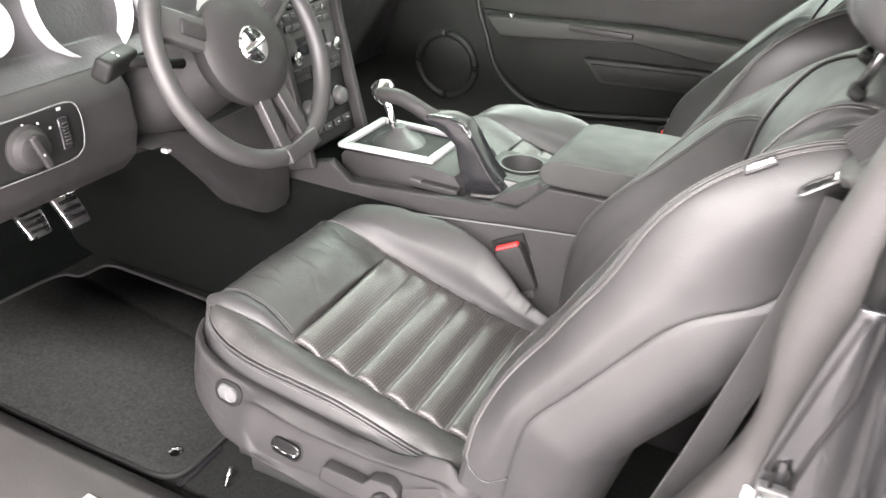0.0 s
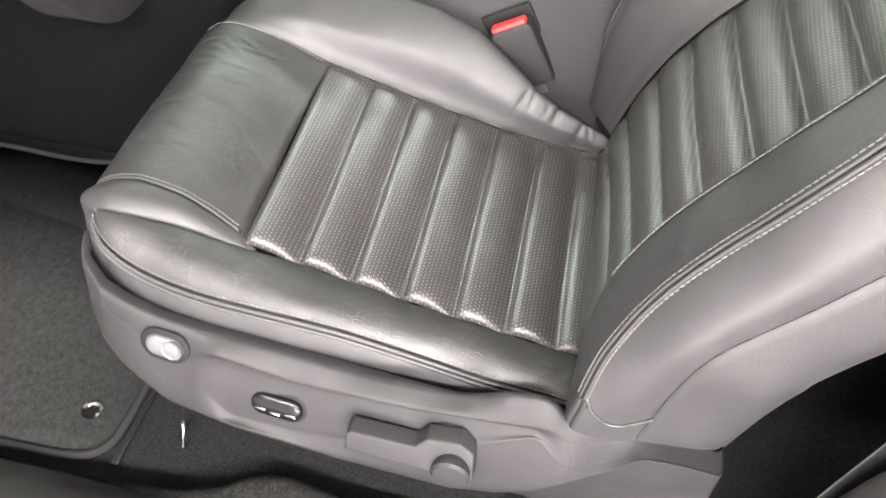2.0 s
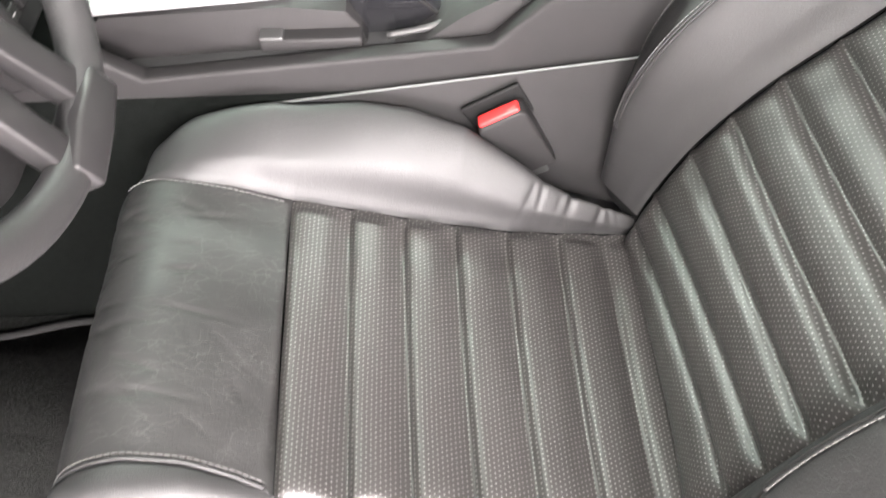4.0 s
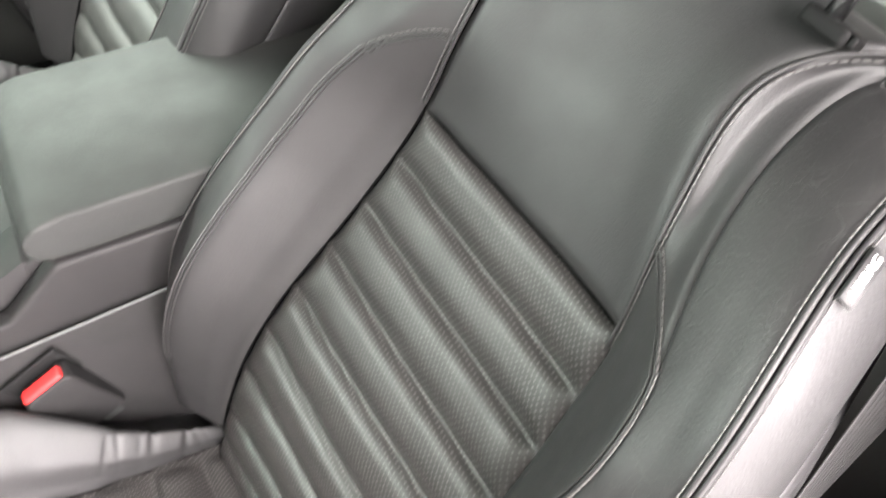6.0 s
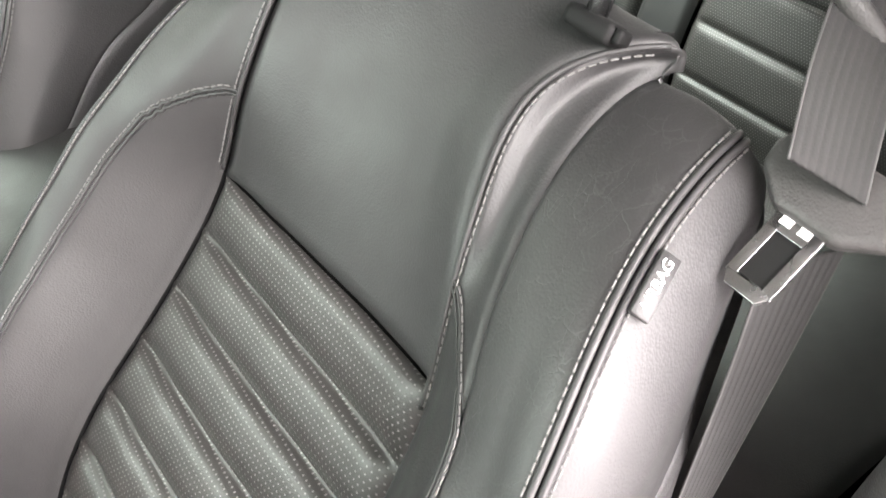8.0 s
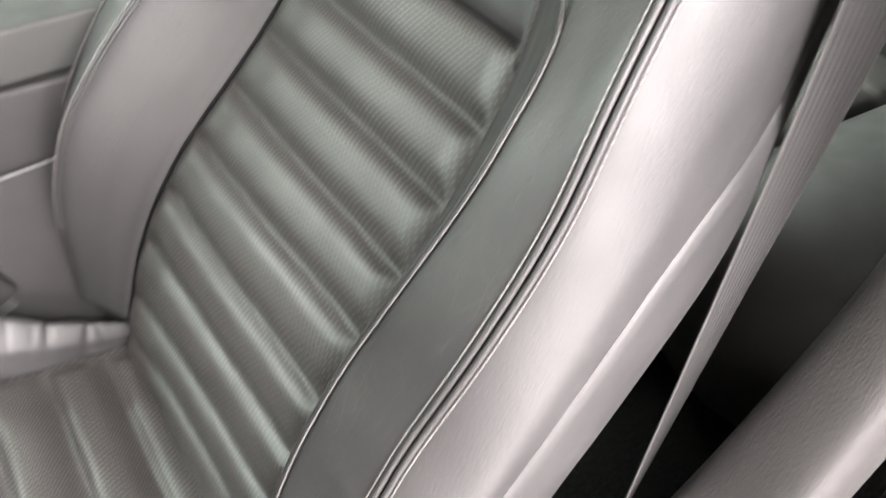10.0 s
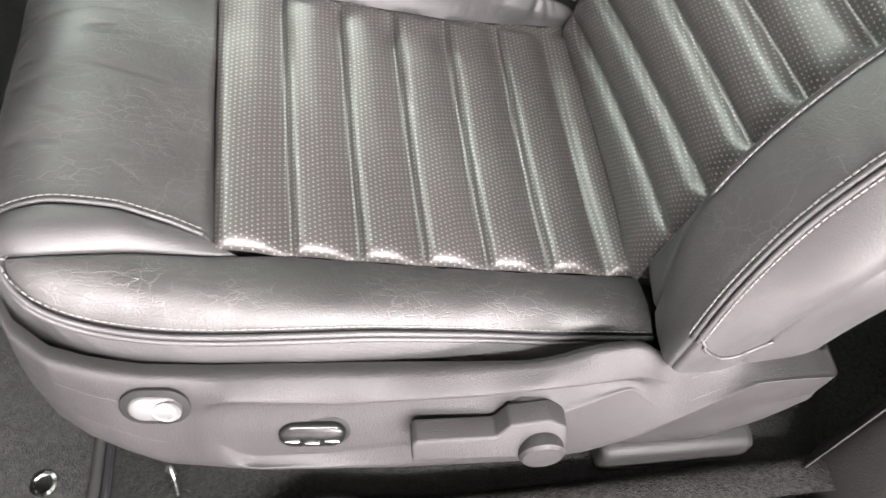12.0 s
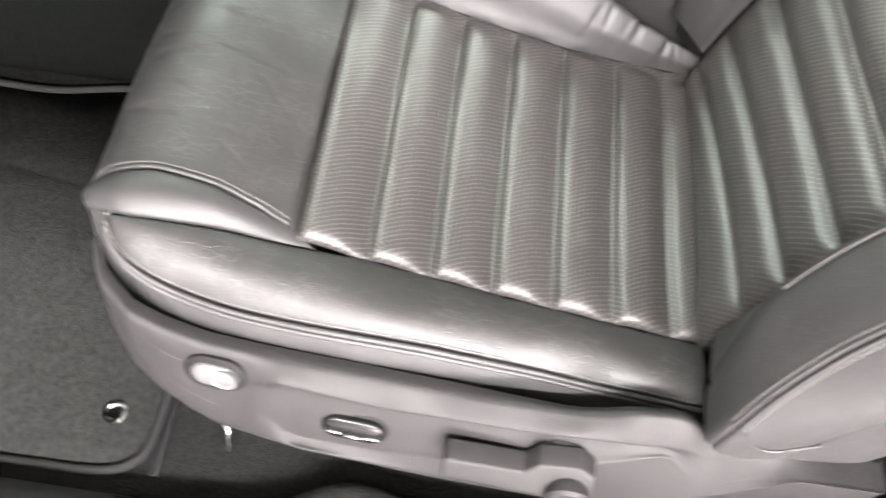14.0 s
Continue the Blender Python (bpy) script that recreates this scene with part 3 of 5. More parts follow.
def seat_covers(seat, driver):
    lin = np.linspace
    # black sheets added under the covers, so seam gaps read dark, not open
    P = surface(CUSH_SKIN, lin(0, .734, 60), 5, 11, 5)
    grid_mesh("cushion_backing", P + normals(P) * .010, BLACK, seat, "black sheet added under the seams", flip=True)
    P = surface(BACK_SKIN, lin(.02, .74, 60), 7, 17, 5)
    grid_mesh("backrest_backing", P - normals(P) * .012, BLACK, seat, "black sheet added under the seams")
    # cushion
    P, u, S = skewed(CUSH_SKIN, CUSH_RIBS_NEAR, CUSH_RIBS_FAR, 6, 10, 14, 176)
    y = P[..., 1]
    fall = 1 - (1 - np.clip((.153 - np.abs(y)) / .014, 0, 1)) ** 2
    P[..., 2] += ribs(u, .0125, 1.6)[:, None] * (.25 + .75 * fall) - .002
    uv = np.stack([S, y], -1)
    P = edge_dip(P, "cd", .003, .008, True)
    grid_mesh("cushion_insert", P, PERF, seat, "ribbed perforated black leather", flip=True, uv=uv)
    P = skewed(CUSH_SKIN, [CUSH_RIBS_NEAR[-1] - .0015, .734], [CUSH_RIBS_FAR[-1] - .0015, .734], 6, 10, 44, 90)[0]
    P = edge_dip(P, "acd", .003, .007, True)
    if driver:
        P = wrinkle(P, True, (-.135, .02, .28), (.15, .99, 0), (.95, -.3, .2), 26, .13, .0024, 3)
        P = wrinkle(P, True, (-.07, -.06, .28), (.7, .7, 0), (-.7, .7, 0), 9, .08, .0007, 5)
    grid_mesh("thigh_panel", P, LEATHER_WORN, seat, "smooth creased black leather", flip=True)
    pip, seam = resample(NEAR_PIPING, 140), resample(NEAR_SEAM_LINE, 140)
    v = lin(0, 1, 34)[None, :, None]
    u = lin(0, 1, 140)
    bulge = np.interp(u, (0, .08, .25, .5, .8, 1), (.001, .008, .017, .020, .018, .012))[:, None, None]
    P = seam[:, None] + (pip - seam)[:, None] * v + np.array([0, -.30, .95]) * bulge * np.sin(v * math.pi) ** .75
    P = edge_dip(P, "cd", .004, .008, True)
    if driver:
        P = wrinkle(P, True, (.2, -.19, .21), (1, 0, -.2), (.3, .9, .1), 30, .22, .0010, 8)
    grid_mesh("entry_bolster", P, LEATHER_WORN, seat, "creased black leather", flip=True)
    # strip beside the thigh panel, running round the front corner
    fp = np.array([surface(CUSH_SKIN, [s_], 6, 7, 10)[0, 0] for s_ in lin(.423, .69, 90)])
    lower = np.concatenate([resample(NEAR_SEAM_LINE, 140)[:47][::-1], resample(NEAR_FRONT, 50)[1:]])
    lower = resample(lower, 90) + np.array([0, -.003, -.003])
    v = lin(0, 1, 20)[None, :, None]
    P = fp[:, None] + (lower - fp)[:, None] * v + np.array([-.25, -.25, .9]) * (.0095 * np.interp(lin(0, 1, 90), (0, .25, .6, 1), (0, 1, 1, .6)))[:, None, None] * np.sin(v * math.pi)
    grid_mesh("corner_strip", edge_dip(P, "cd", .003, .007, False), LEATHER, seat, flip=False)
    top = resample(np.concatenate([NEAR_FRONT_A[::-1], NEAR_PIPING_A[1:]]), 170)
    low = resample(NEAR_LOW, 170)
    v = lin(0, 1, 24)[None, :, None]
    P = top[:, None] + (low - top)[:, None] * v + np.array([-.1, -1, 0]) * .004 * np.sin(v * math.pi)
    grid_mesh("cushion_side", edge_dip(P, "c", .003, .007, True), LEATHER, seat, flip=True)
    P = surface(CUSH_SKIN, lin(0, .734, 330), 10, 15, 12)
    P = edge_dip(P, "ac", .004, .010, True)
    P = wrinkle(P, True, (.285, .185, .20), (1, 0, -.2), (.2, .9, .3), 16, .055, .0014, 4)
    grid_mesh("tunnel_bolster", P, LEATHER, seat, "rounded black leather", flip=True)
    p = resample(NEAR_PIPING, 150)[3:]
    for o in (-.0029, .0029):
        tube("piping", p + np.array([0, -.45 * abs(o) - .0006, .0]) + np.array([0, .35, .93]) * o, .0026, LEATHER, seat, "", 8)
    nrm = np.broadcast_to(np.array([0, -.80, .60]), p.shape)
    stitches("stitching", p + np.array([0, .0035, .0066]), nrm, seat)
    stitches("stitching", p + np.array([0, -.0032, -.0062]), np.broadcast_to(np.array([0, -1.0, .1]), p.shape), seat)
    piping(seat, CUSH_SKIN, lin(.425, .69, 60), 6, r=.0022, gap=.0042, double=False, rows=(1,))
    P, N = line_on(CUSH_SKIN, lin(.43, .60, 40), 10, -.004)
    stitches("stitching", P + N * .001, N, seat)
    # backrest
    P, u, S = skewed(BACK_SKIN, BACK_RIBS_NEAR, BACK_RIBS_FAR, 10, 14, 14, 208)
    y = P[..., 1]
    edge = np.minimum(y - y[:, :1], y[:, -1:] - y)
    fall = 1 - (1 - np.clip(edge / .024, 0, 1)) ** 2
    N = normals(P)
    P = P + N * (ribs(u, .0105, 1.2)[:, None] * fall - .004)[..., None]
    uv = np.stack([S, y], -1)
    P = edge_dip(P, "bcd", .003, .008, False)
    grid_mesh("backrest_insert", P, PERF, seat, "ribbed perforated black leather", flip=False, uv=uv)
    P = skewed(BACK_SKIN, [BACK_RIBS_NEAR[-1], .785], [BACK_RIBS_FAR[-1], .785], 10, 14, 14, 64)[0]
    P = edge_dip(P, "acd", .006, .012, False)
    grid_mesh("shoulder_panel", P, LEATHER, seat, "smooth black leather", flip=False)
    for near, k0, k1 in ((True, 6, 10), (False, 14, 18)):
        if near:
            P = surface(BACK_SKIN, lin(.045, .785, 110), 8, 10, 14)
            grid_mesh("inner_bolster", edge_dip(P, "cd", .0026, .006, False), LEATHER, seat, "black leather inner face", flip=False)
            k1 = 8
        P = surface(BACK_SKIN, lin(.045, .785, 110), k0, k1, 14 if near else 10)
        P = edge_dip(P, "cd", .0026, .006, False)
        if near and driver:
            P = wrinkle(P, False, (.385, -.22, .36), (.4, 0, .9), (.2, -.9, 0), 18, .09, .0009, 12)
        grid_mesh("backrest_bolster", P, LEATHER_SCUFFED if near and driver else LEATHER, seat, "rounded black leather, finely creased" if near and driver else "rounded black leather", flip=False)
    for near, k0, k1 in ((True, 4, 6), (False, 18, 20)):
        P = surface(BACK_SKIN, lin(.045, .785, 90), k0, k1, 14)
        grid_mesh("backrest_side", edge_dip(P, "cd", .002, .005, False), LEATHER, seat, flip=False)
    for near, k0, k1 in ((True, 0, 4), (False, 20, 24)):
        P = surface(BACK_SKIN, lin(.045, .785, 70), k0, k1, 10)
        grid_mesh("back_cover", edge_dip(P, "d" if near else "c", .0015, .004, False), LEATHER, seat, flip=False)
    piping(seat, BACK_SKIN, lin(.09, .73, 120), 6, r=.0021, gap=.0058, rows=(-1, 1))
    piping(seat, BACK_SKIN, lin(.09, .73, 120), 18, r=.0021, gap=.0058, rows=(-1, 1))
    s = lin(.17, .562, 100)
    piping(seat, BACK_SKIN, s, 8 + 2 * np.clip((s - .515) / .047, 0, 1) ** 2, r=.0015, gap=.0042, rows=(1,))
    s = np.concatenate([lin(.12, .49, 70), .49 + .062 * np.sin(lin(0, math.pi / 2, 40)[1:])])
    piping(seat, BACK_SKIN, s, np.concatenate([np.full(70, 16.0), 16 - 2 * (1 - np.cos(lin(0, math.pi / 2, 40)[1:]))]), r=.0015, gap=.0042, rows=(-1,))
    piping(seat, BACK_SKIN, lin(.485, .735, 60), 10, r=.0018, gap=.0042, double=False, rows=(1,))
    piping(seat, BACK_SKIN, lin(.485, .735, 60), 14, r=.0018, gap=.0042, double=False, rows=(-1,))
    for k in (lin(4.05, 6, 24), lin(18, 19.95, 24)):
        P, N = line_on(BACK_SKIN, .10 - .025 * np.sin(np.linspace(0, math.pi, 24)), k)
        tube("lower_seam", P + N * .0008, .0016, LEATHER, seat, "", 6)


def headrest(seat):
    for y in (-.08, .08):
        base = BACK.at(.713, y, .004)
        d = np.array([.35, 0, .94])
        tube("headrest_post", [base - d * .003, base + d * .125], .0062, CHROME, seat, "polished steel post", 14)
        m = Matrix.Translation(base) @ pose(0, 0, 0, 0, 28, 0)
        block("headrest_guide", -.008, .010, -.018, .015, -.007, .005, BLACK, seat, "black plastic", .004, 2, m)
        block("guide_button", -.005, .006, -.023, -.0178, -.004, .004, BLACK, seat, "", .002, 2, m)
    rows = []
    for v in np.linspace(0, 1, 26):
        z = .798 + .185 * v
        w = .100 * (1 - abs(2 * v - 1) ** 5 * .16)
        d = .068 * max(0, 1 - abs(2 * v - 1) ** 4) ** .5 + .006
        cx = .728 + .045 * v
        a = np.linspace(0, 2 * math.pi, 41)
        c, sn = np.cos(a), np.sin(a)
        e = .82
        rows.append(np.stack([cx + d * np.sign(c) * np.abs(c) ** e, w * np.sign(sn) * np.abs(sn) ** e, np.full(41, z) - .02 * c], -1))
    P = np.array(rows)
    P = np.concatenate([P[:1] * 0 + P[0].mean(0), P, P[-1:] * 0 + P[-1].mean(0)])
    grid_mesh("headrest", P, LEATHER, seat, "padded black leather", flip=False)
    for o in (-.062, .062):
        edge = [(v, sx) for sx, vs in ((-1, np.linspace(.02, .98, 24)), (1, np.linspace(.98, .02, 24))) for v in vs]
        ring = [(.728 + .045 * v + (.0560 * max(0, 1 - abs(2 * v - 1) ** 4) ** .5 + .005) * sx, o, .798 + .185 * v - .02 * sx) for v, sx in edge]
        tube("headrest_seam", ring, .0022, LEATHER, seat, "", 6, closed=True)
        mid = np.array([.75, o, .90])
        q = np.array(ring[:24]) + np.array([-.001, math.copysign(.005, o), 0])
        nn = q - mid
        stitches("stitching", q, nn / np.linalg.norm(nn, axis=1, keepdims=True), seat)


def keyed(u, keys):
    k = np.array(keys)
    return [np.interp(u, k[:, 0], k[:, c]) for c in range(1, k.shape[1])]


def seat_base(seat, driver):
    u = np.concatenate([np.linspace(-.1505, -.10, 50)[:-1], np.linspace(-.10, .495, 190)])
    ya, za = keyed(u, [(-.1505, -.182, .258), (-.147, -.197, .254), (-.137, -.215, .249), (-.112, -.234, .240), (-.085, -.241, .232), (-.05, -.245, .222), (0, -.246, .214), (.053, -.246, .208), (.164, -.246, .193), (.253, -.246, .192),
                       (.275, -.246, .199), (.298, -.246, .212), (.332, -.246, .217), (.345, -.248, .211), (.352, -.249, .2), (.37, -.25, .191), (.385, -.25, .197), (.4, -.25, .203), (.436, -.25, .202), (.472, -.25, .198), (.495, -.252, .19)])
    ye, ze = keyed(u, [(-.1505, -.188, .240), (-.1485, -.207, .212), (-.139, -.226, .190), (-.122, -.246, .172), (-.1, -.260, .160), (-.075, -.27, .148), (-.048, -.276, .128), (.027, -.283, .114), (.14, -.285, .098), (.25, -.286, .09), (.3, -.286, .1),
                       (.34, -.284, .118), (.376, -.28, .148), (.4, -.277, .17), (.4245, -.275, .1985), (.4545, -.276, .203), (.495, -.272, .192)])
    yf, zf = keyed(u, [(-.1505, -.18, .235), (-.139, -.21, .18), (-.1, -.245, .15), (-.048, -.255, .12), (.027, -.26, .106), (.25, -.262, .08), (.32, -.268, .075), (.36, -.270, .07), (.42, -.270, .068), (.464, -.268, .098), (.495, -.266, .135)])
    inner = np.interp(u, (-.025, .012, .33, .36), (0, 1, 1, 0))

    def line(keys, t):
        y, z = keyed(u, keys)
        return y * inner + (ya + (ye - ya) * t) * (1 - inner), z * inner + (za + (ze - za) * t) * (1 - inner)
    yb, zb = line([(-.012, -.259, .208), (.093, -.260, .185), (.21, -.260, .180), (.3, -.260, .188), (.345, -.259, .194)], .30)
    yc, zc = line([(-.012, -.258, .198), (.03, -.253, .188), (.093, -.2515, .177), (.21, -.2515, .172), (.3, -.255, .181), (.345, -.258, .188)], .45)
    yd, zd = line([(-.019, -.268, .17), (.017, -.273, .122), (.08, -.274, .119), (.1415, -.274, .124), (.274, -.272, .155), (.335, -.262, .179)], .72)
    ledge = np.interp(u, (.16, .24), (1, .8))
    rows = [(ya + .015 * ledge, za - .002 - .02 * (1 - ledge)), (ya + .008 * ledge, za - .003 * (1 - ledge)), (ya + .003 * ledge, za), (ya * .85 + yb * .15, za * .85 + zb * .15), (yb + .0005 * inner, zb + .003 * inner), (yb, zb), (yc, zc), (yd * .55 + yc * .45, zd * .55 + zc * .45), (yd + .0008 * inner, zd + .004 * inner),
            (yd - .001 * inner, zd - .001 * inner), ((yd + ye) / 2 - .0015 * inner, (zd + ze) / 2), (ye + .001 * (1 - inner), ze + .003 * inner + .0005), (ye + .0012, ze - .002), ((ye + yf) / 2, (ze + zf) / 2), (yf, zf), (yf + .03, zf + .002)]
    C = np.array([np.stack([u, y, z], -1) for y, z in rows])
    w = np.exp(-.5 * (np.arange(-10, 11) / 1.5) ** 2)
    w /= w.sum()
    pad = np.concatenate([np.repeat(C[:, :1], 10, 1), C, np.repeat(C[:, -1:], 10, 1)], 1)
    C = np.stack([np.stack([np.convolve(pad[r, :, k], w, "valid") for k in range(3)], -1) for r in range(len(rows))])
    P = np.array([cspline(C[:, i], 5) for i in range(C.shape[1])])
    # rounded rear end
    P = np.concatenate([P, P[-1:] + np.array([.004, .003, 0]), P[-1:] + np.array([.005, .012, 0]), P[-1:] + np.array([.004, .05, 0])])
    shield = grid_mesh("side_shield", P, PLASTIC, seat, "grained grey plastic", flip=True)
    block("base_frame", -.10, .46, -.215, .215, .045, .125, BLACK, seat, "", .01, 2)
    for y in (-.19, .19):
        block("seat_rail", -.05, .50, y - .022, y + .022, .0, .03, PLASTIC_DARK, seat, "", .003, 2)
        for x in (-.05, .40):
            block("rail_foot", x - .03, x + .03, y - .018, y + .018, .02, .09, PLASTIC_DARK, seat, "", .004, 2)
    block("rear_foot_cover", .335, .488, -.272, -.215, -.012, .036, PLASTIC, seat, "", .010, 2)
    if not driver:
        return

    def stadium(name, centre, tilt, lean, a, r, rings, material, label=""):
        """A pill-shaped button, built up of rings (inset, height) on a tilted face."""
        n = 14
        m = Matrix.Translation(centre) @ pose(0, 0, 0, 90 - tilt, 0, 0) @ pose(0, 0, 0, 0, 0, lean)
        verts = []
        for d, h in rings:
            for c, a0 in ((a - r, -90), (r - a, 90)):
                for t in np.linspace(a0, a0 + 180, n):
                    verts.append(m @ Vector((c + (r - d) * math.cos(radians(t)), (r - d) * math.sin(radians(t)), h)))
        q, k = 2 * n, len(rings)
        faces = [(i * q + e, i * q + (e + 1) % q, (i + 1) * q + (e + 1) % q, (i + 1) * q + e) for i in range(k - 1) for e in range(q)] + [tuple((k - 1) * q + e for e in range(q))]
        return auto_smooth(link_mesh(name, verts, faces, material, shield, label), 50)
    dome = lambda h, e: [(0, -.008), (0, h - e), (e * .13, h - e * .5), (e * .5, h - e * .13), (e, h), (e * 2.2, h + .0006)]
    stadium("knob_recess", (-.042, -.2535, .197), 20, -7, .0262, .0185, dome(.0036, .001), BLACK)
    stadium("lumbar_knob", (-.042, -.2545, .197), 20, -7, .0200, .0126, dome(.0065, .0045), KNOB, "bright satin rocker knob")
    lathe("knob_dimple", [(.0, .0), (.0092, .0), (.0105, .0009), (.0105, -.004), (.0, -.004)], Matrix.Translation((-.0325, -.2608, .1985)) @ pose(0, 0, 0, 70, 0, 0), KNOB, shield, "", 24)
    stadium("switch_recess", (.071, -.2625, .143), 24, -5, .0315, .0165, dome(.0026, .001), BLACK)
    stadium("seat_switch", (.071, -.2635, .143), 24, -5, .0275, .0128, dome(.008, .005), SWITCH_GLOSS, "glossy black seat switch")
    m = Matrix.Translation((.071, -.2635, .143)) @ pose(0, 0, 0, 66, 0, 0) @ pose(0, 0, 0, 0, 0, -5)
    for a_ in (-.016, 0, .016):
        block("switch_edge", a_ - .006, a_ + .006, -.0042 - (.002 if a_ == 0 else 0), -.0028 - (.002 if a_ == 0 else 0), .007, .0096, CHROME, shield, "", .0006, 1, m)
    lv = prism("recliner_lever", [(.150, .141), (.150, .157), (.154, .160), (.218, .158), (.229, .168), (.262, .170), (.276, .162), (.278, .136), (.25, .135)], -.290, -.270, PLASTIC, shield, "grey plastic recliner lever", .004, seg=3,
               m=Matrix(((1, 0, 0, 0), (0, 1, .5, -.076), (0, 0, 1, 0), (0, 0, 0, 1))))
    prism("lever_boss", [(.226, .134), (.228, .160), (.240, .167), (.262, .168), (.275, .158), (.276, .134)], -.284, -.250, PLASTIC, shield, "", .004, seg=3,
          m=Matrix(((1, 0, 0, 0), (0, 1, .5, -.076), (0, 0, 1, 0), (0, 0, 0, 1))))
    lathe("lever_hub", [(.0, .0), (.017, .0), (.0192, .003), (.0192, .026), (.0165, .029), (.0, .030)], Matrix.Translation((.256, -.273, .139)) @ pose(0, 0, 0, 84, 0, 0), PLASTIC, shield)


def make_seat(driver):
    seat = thing("car_seat", "black leather driver's seat with ribbed perforated inserts and power controls" if driver else "black leather front passenger seat with ribbed perforated inserts", "car seat", "front seats")
    seat_covers(seat, driver)
    headrest(seat)
    seat_base(seat, driver)
    return seat


driver_seat = make_seat(True)
passenger_seat = make_seat(False)
passenger_seat.matrix_basis = pose(-.01, .69, 0)


def airbag_tag(seat):
    """A white woven tag in the flank seam of the backrest."""
    P, N = line_on(BACK_SKIN, np.array([.615, .629, .643]), 5.82)
    t = Vector(P[2] - P[0]).normalized()
    n = Vector(N[1]).normalized()
    n = -n if n.y > 0 else n
    up = n.cross(t).normalized()
    if up.x > 0:
        up = -up
    t = up.cross(n)
    m = Matrix((t, up, n)).transposed().to_4x4()
    m.translation = Vector(P[1]) + n * .0058
    tag = block("airbag_tag", -.0165, .0165, -.0052, .0052, -.0034, .0003, LEATHER, seat, "woven tag with white lettering", .0005, 1, m)
    cu = bpy.data.curves.new("lettering", "FONT")
    cu.body, cu.size, cu.align_x, cu.align_y, cu.extrude = "AIRBAG", .0078, "CENTER", "CENTER", .0003
    cu.materials.append(WHITE)
    ob = new("lettering", cu)
    ob.parent = tag
    ob.matrix_basis = m @ pose(0, 0, .0006)
    return tag


airbag_tag(driver_seat)


# ---- the car's shell ----
def sheet(name, rows, material, label="", category="", flip=False, n=10, parent=None, kind="structure"):
    """A sheet lofted through rows of points."""
    R = np.array([spline(r, n) for r in rows])
    P = np.stack([spline(R[:, j], n) for j in range(R.shape[1])], 1)
    ob = grid_mesh(name, P, material, parent, label, flip)
    if parent is None:
        tagged(ob, label, category, "", kind)
    return ob


floor = tagged(block("floor", -1.06, 1.45, -.34, 1.22, -.05, -.012, FLOORCLOTH, None, "", .004, 1), "dark charcoal carpet on the car's floor", "carpet", "", "structure")
toe = sheet("toe_board", [[(-.87, y, -.012), (-.95, y, .03), (-1.04, y, .25), (-1.06, y, .6)] for y in (-.40, 0, .4, .8, 1.22)], CARPET_SHADED, "carpet rising to the toe board, its shade in the colour", "carpet")
tunnel = sheet("tunnel", [[(x, .20, -.012), (x, .235, .16), (x, .262, .30), (x, .40, .33), (x, .50, .30), (x, .54, -.012)] for x in (-1.0, -.4, .2, .8, 1.1)], TUNNELCLOTH_SHADED, "carpeted transmission tunnel between the seats", "tunnel")
sill = tagged(prism("door_sill", [(-.316, -.03), (-.320, -.010), (-.338, .030), (-.365, .062), (-.388, .080), (-.402, .092), (-.52, .096), (-.56, .06), (-.58, -.10), (-.36, -.10)], -1.0, .72, SILL_PLASTIC, None, "", .006, axis="x", seg=3), "grey plastic door sill with a stepped edge", "door sill", "", "structure")
plate = tagged(block("scuff_plate", -.155, .36, -.509, -.448, .096, .1005, SCUFF, None, "", .002, 2), "bright metal scuff plate on the door sill", "scuff plate")
roof = sheet("ceiling", [[(x, -.24, 1.12), (x, -.1, 1.17), (x, .37, 1.2), (x, .84, 1.17), (x, .98, 1.12)] for x in (-.13, .3, .8, 1.4, 1.72)], HEADLINER, "pale cloth headliner under the roof", "ceiling")
screen = sheet("window_1", [[(-1.05, y, .70), (-.62, y, .94), (-.13, y, 1.13 + .06 * (1 - abs(y - .37) / .8))] for y in (-.45, 0, .37, .8, 1.2)], GLASS, "green tinted windscreen", "window")
rearglass = sheet("window_2", [[(1.72, y, 1.13), (1.92, y, .95), (2.15, y, .75)] for y in (-.4, .37, 1.15)], GLASS, "green tinted rear window", "window")
sideglass = sheet("window_3", [[(x, 1.24, .66), (x, 1.14, .89), (x, .98, 1.12)] for x in (-.8, -.2, .5, 1.3)], GLASS, "green tinted passenger window", "window")

# Unseen pillars, added to darken what the shoulder panel reflects.
for side, n in ((-1, "pillar_near"), (1, "pillar_far")):
    run = [(-1.05, .37 + side * .82, .66), (-.62, .37 + side * .75, .93), (-.14, .37 + side * .63, 1.12), (.3, .37 + side * .60, 1.135)]
    tagged(tube(n, spline(run, 8), .032, PLASTIC_DARK, None, "", 12), "dark windscreen pillar and roof rail", "pillar", "", "structure")
tagged(block("quarter_trim", .98, 2.0, .985, 1.03, -.02, .80, PLASTIC, None, "", .01, 2), "grey plastic quarter trim beside the rear bench", "trim", "", "structure")
tagged(block("parcel_shelf", 1.70, 2.1, -.3, 1.03, .60, .64, CARPET_SHADED, None, "", .01, 2), "dark parcel shelf behind the rear bench", "shelf", "", "structure")

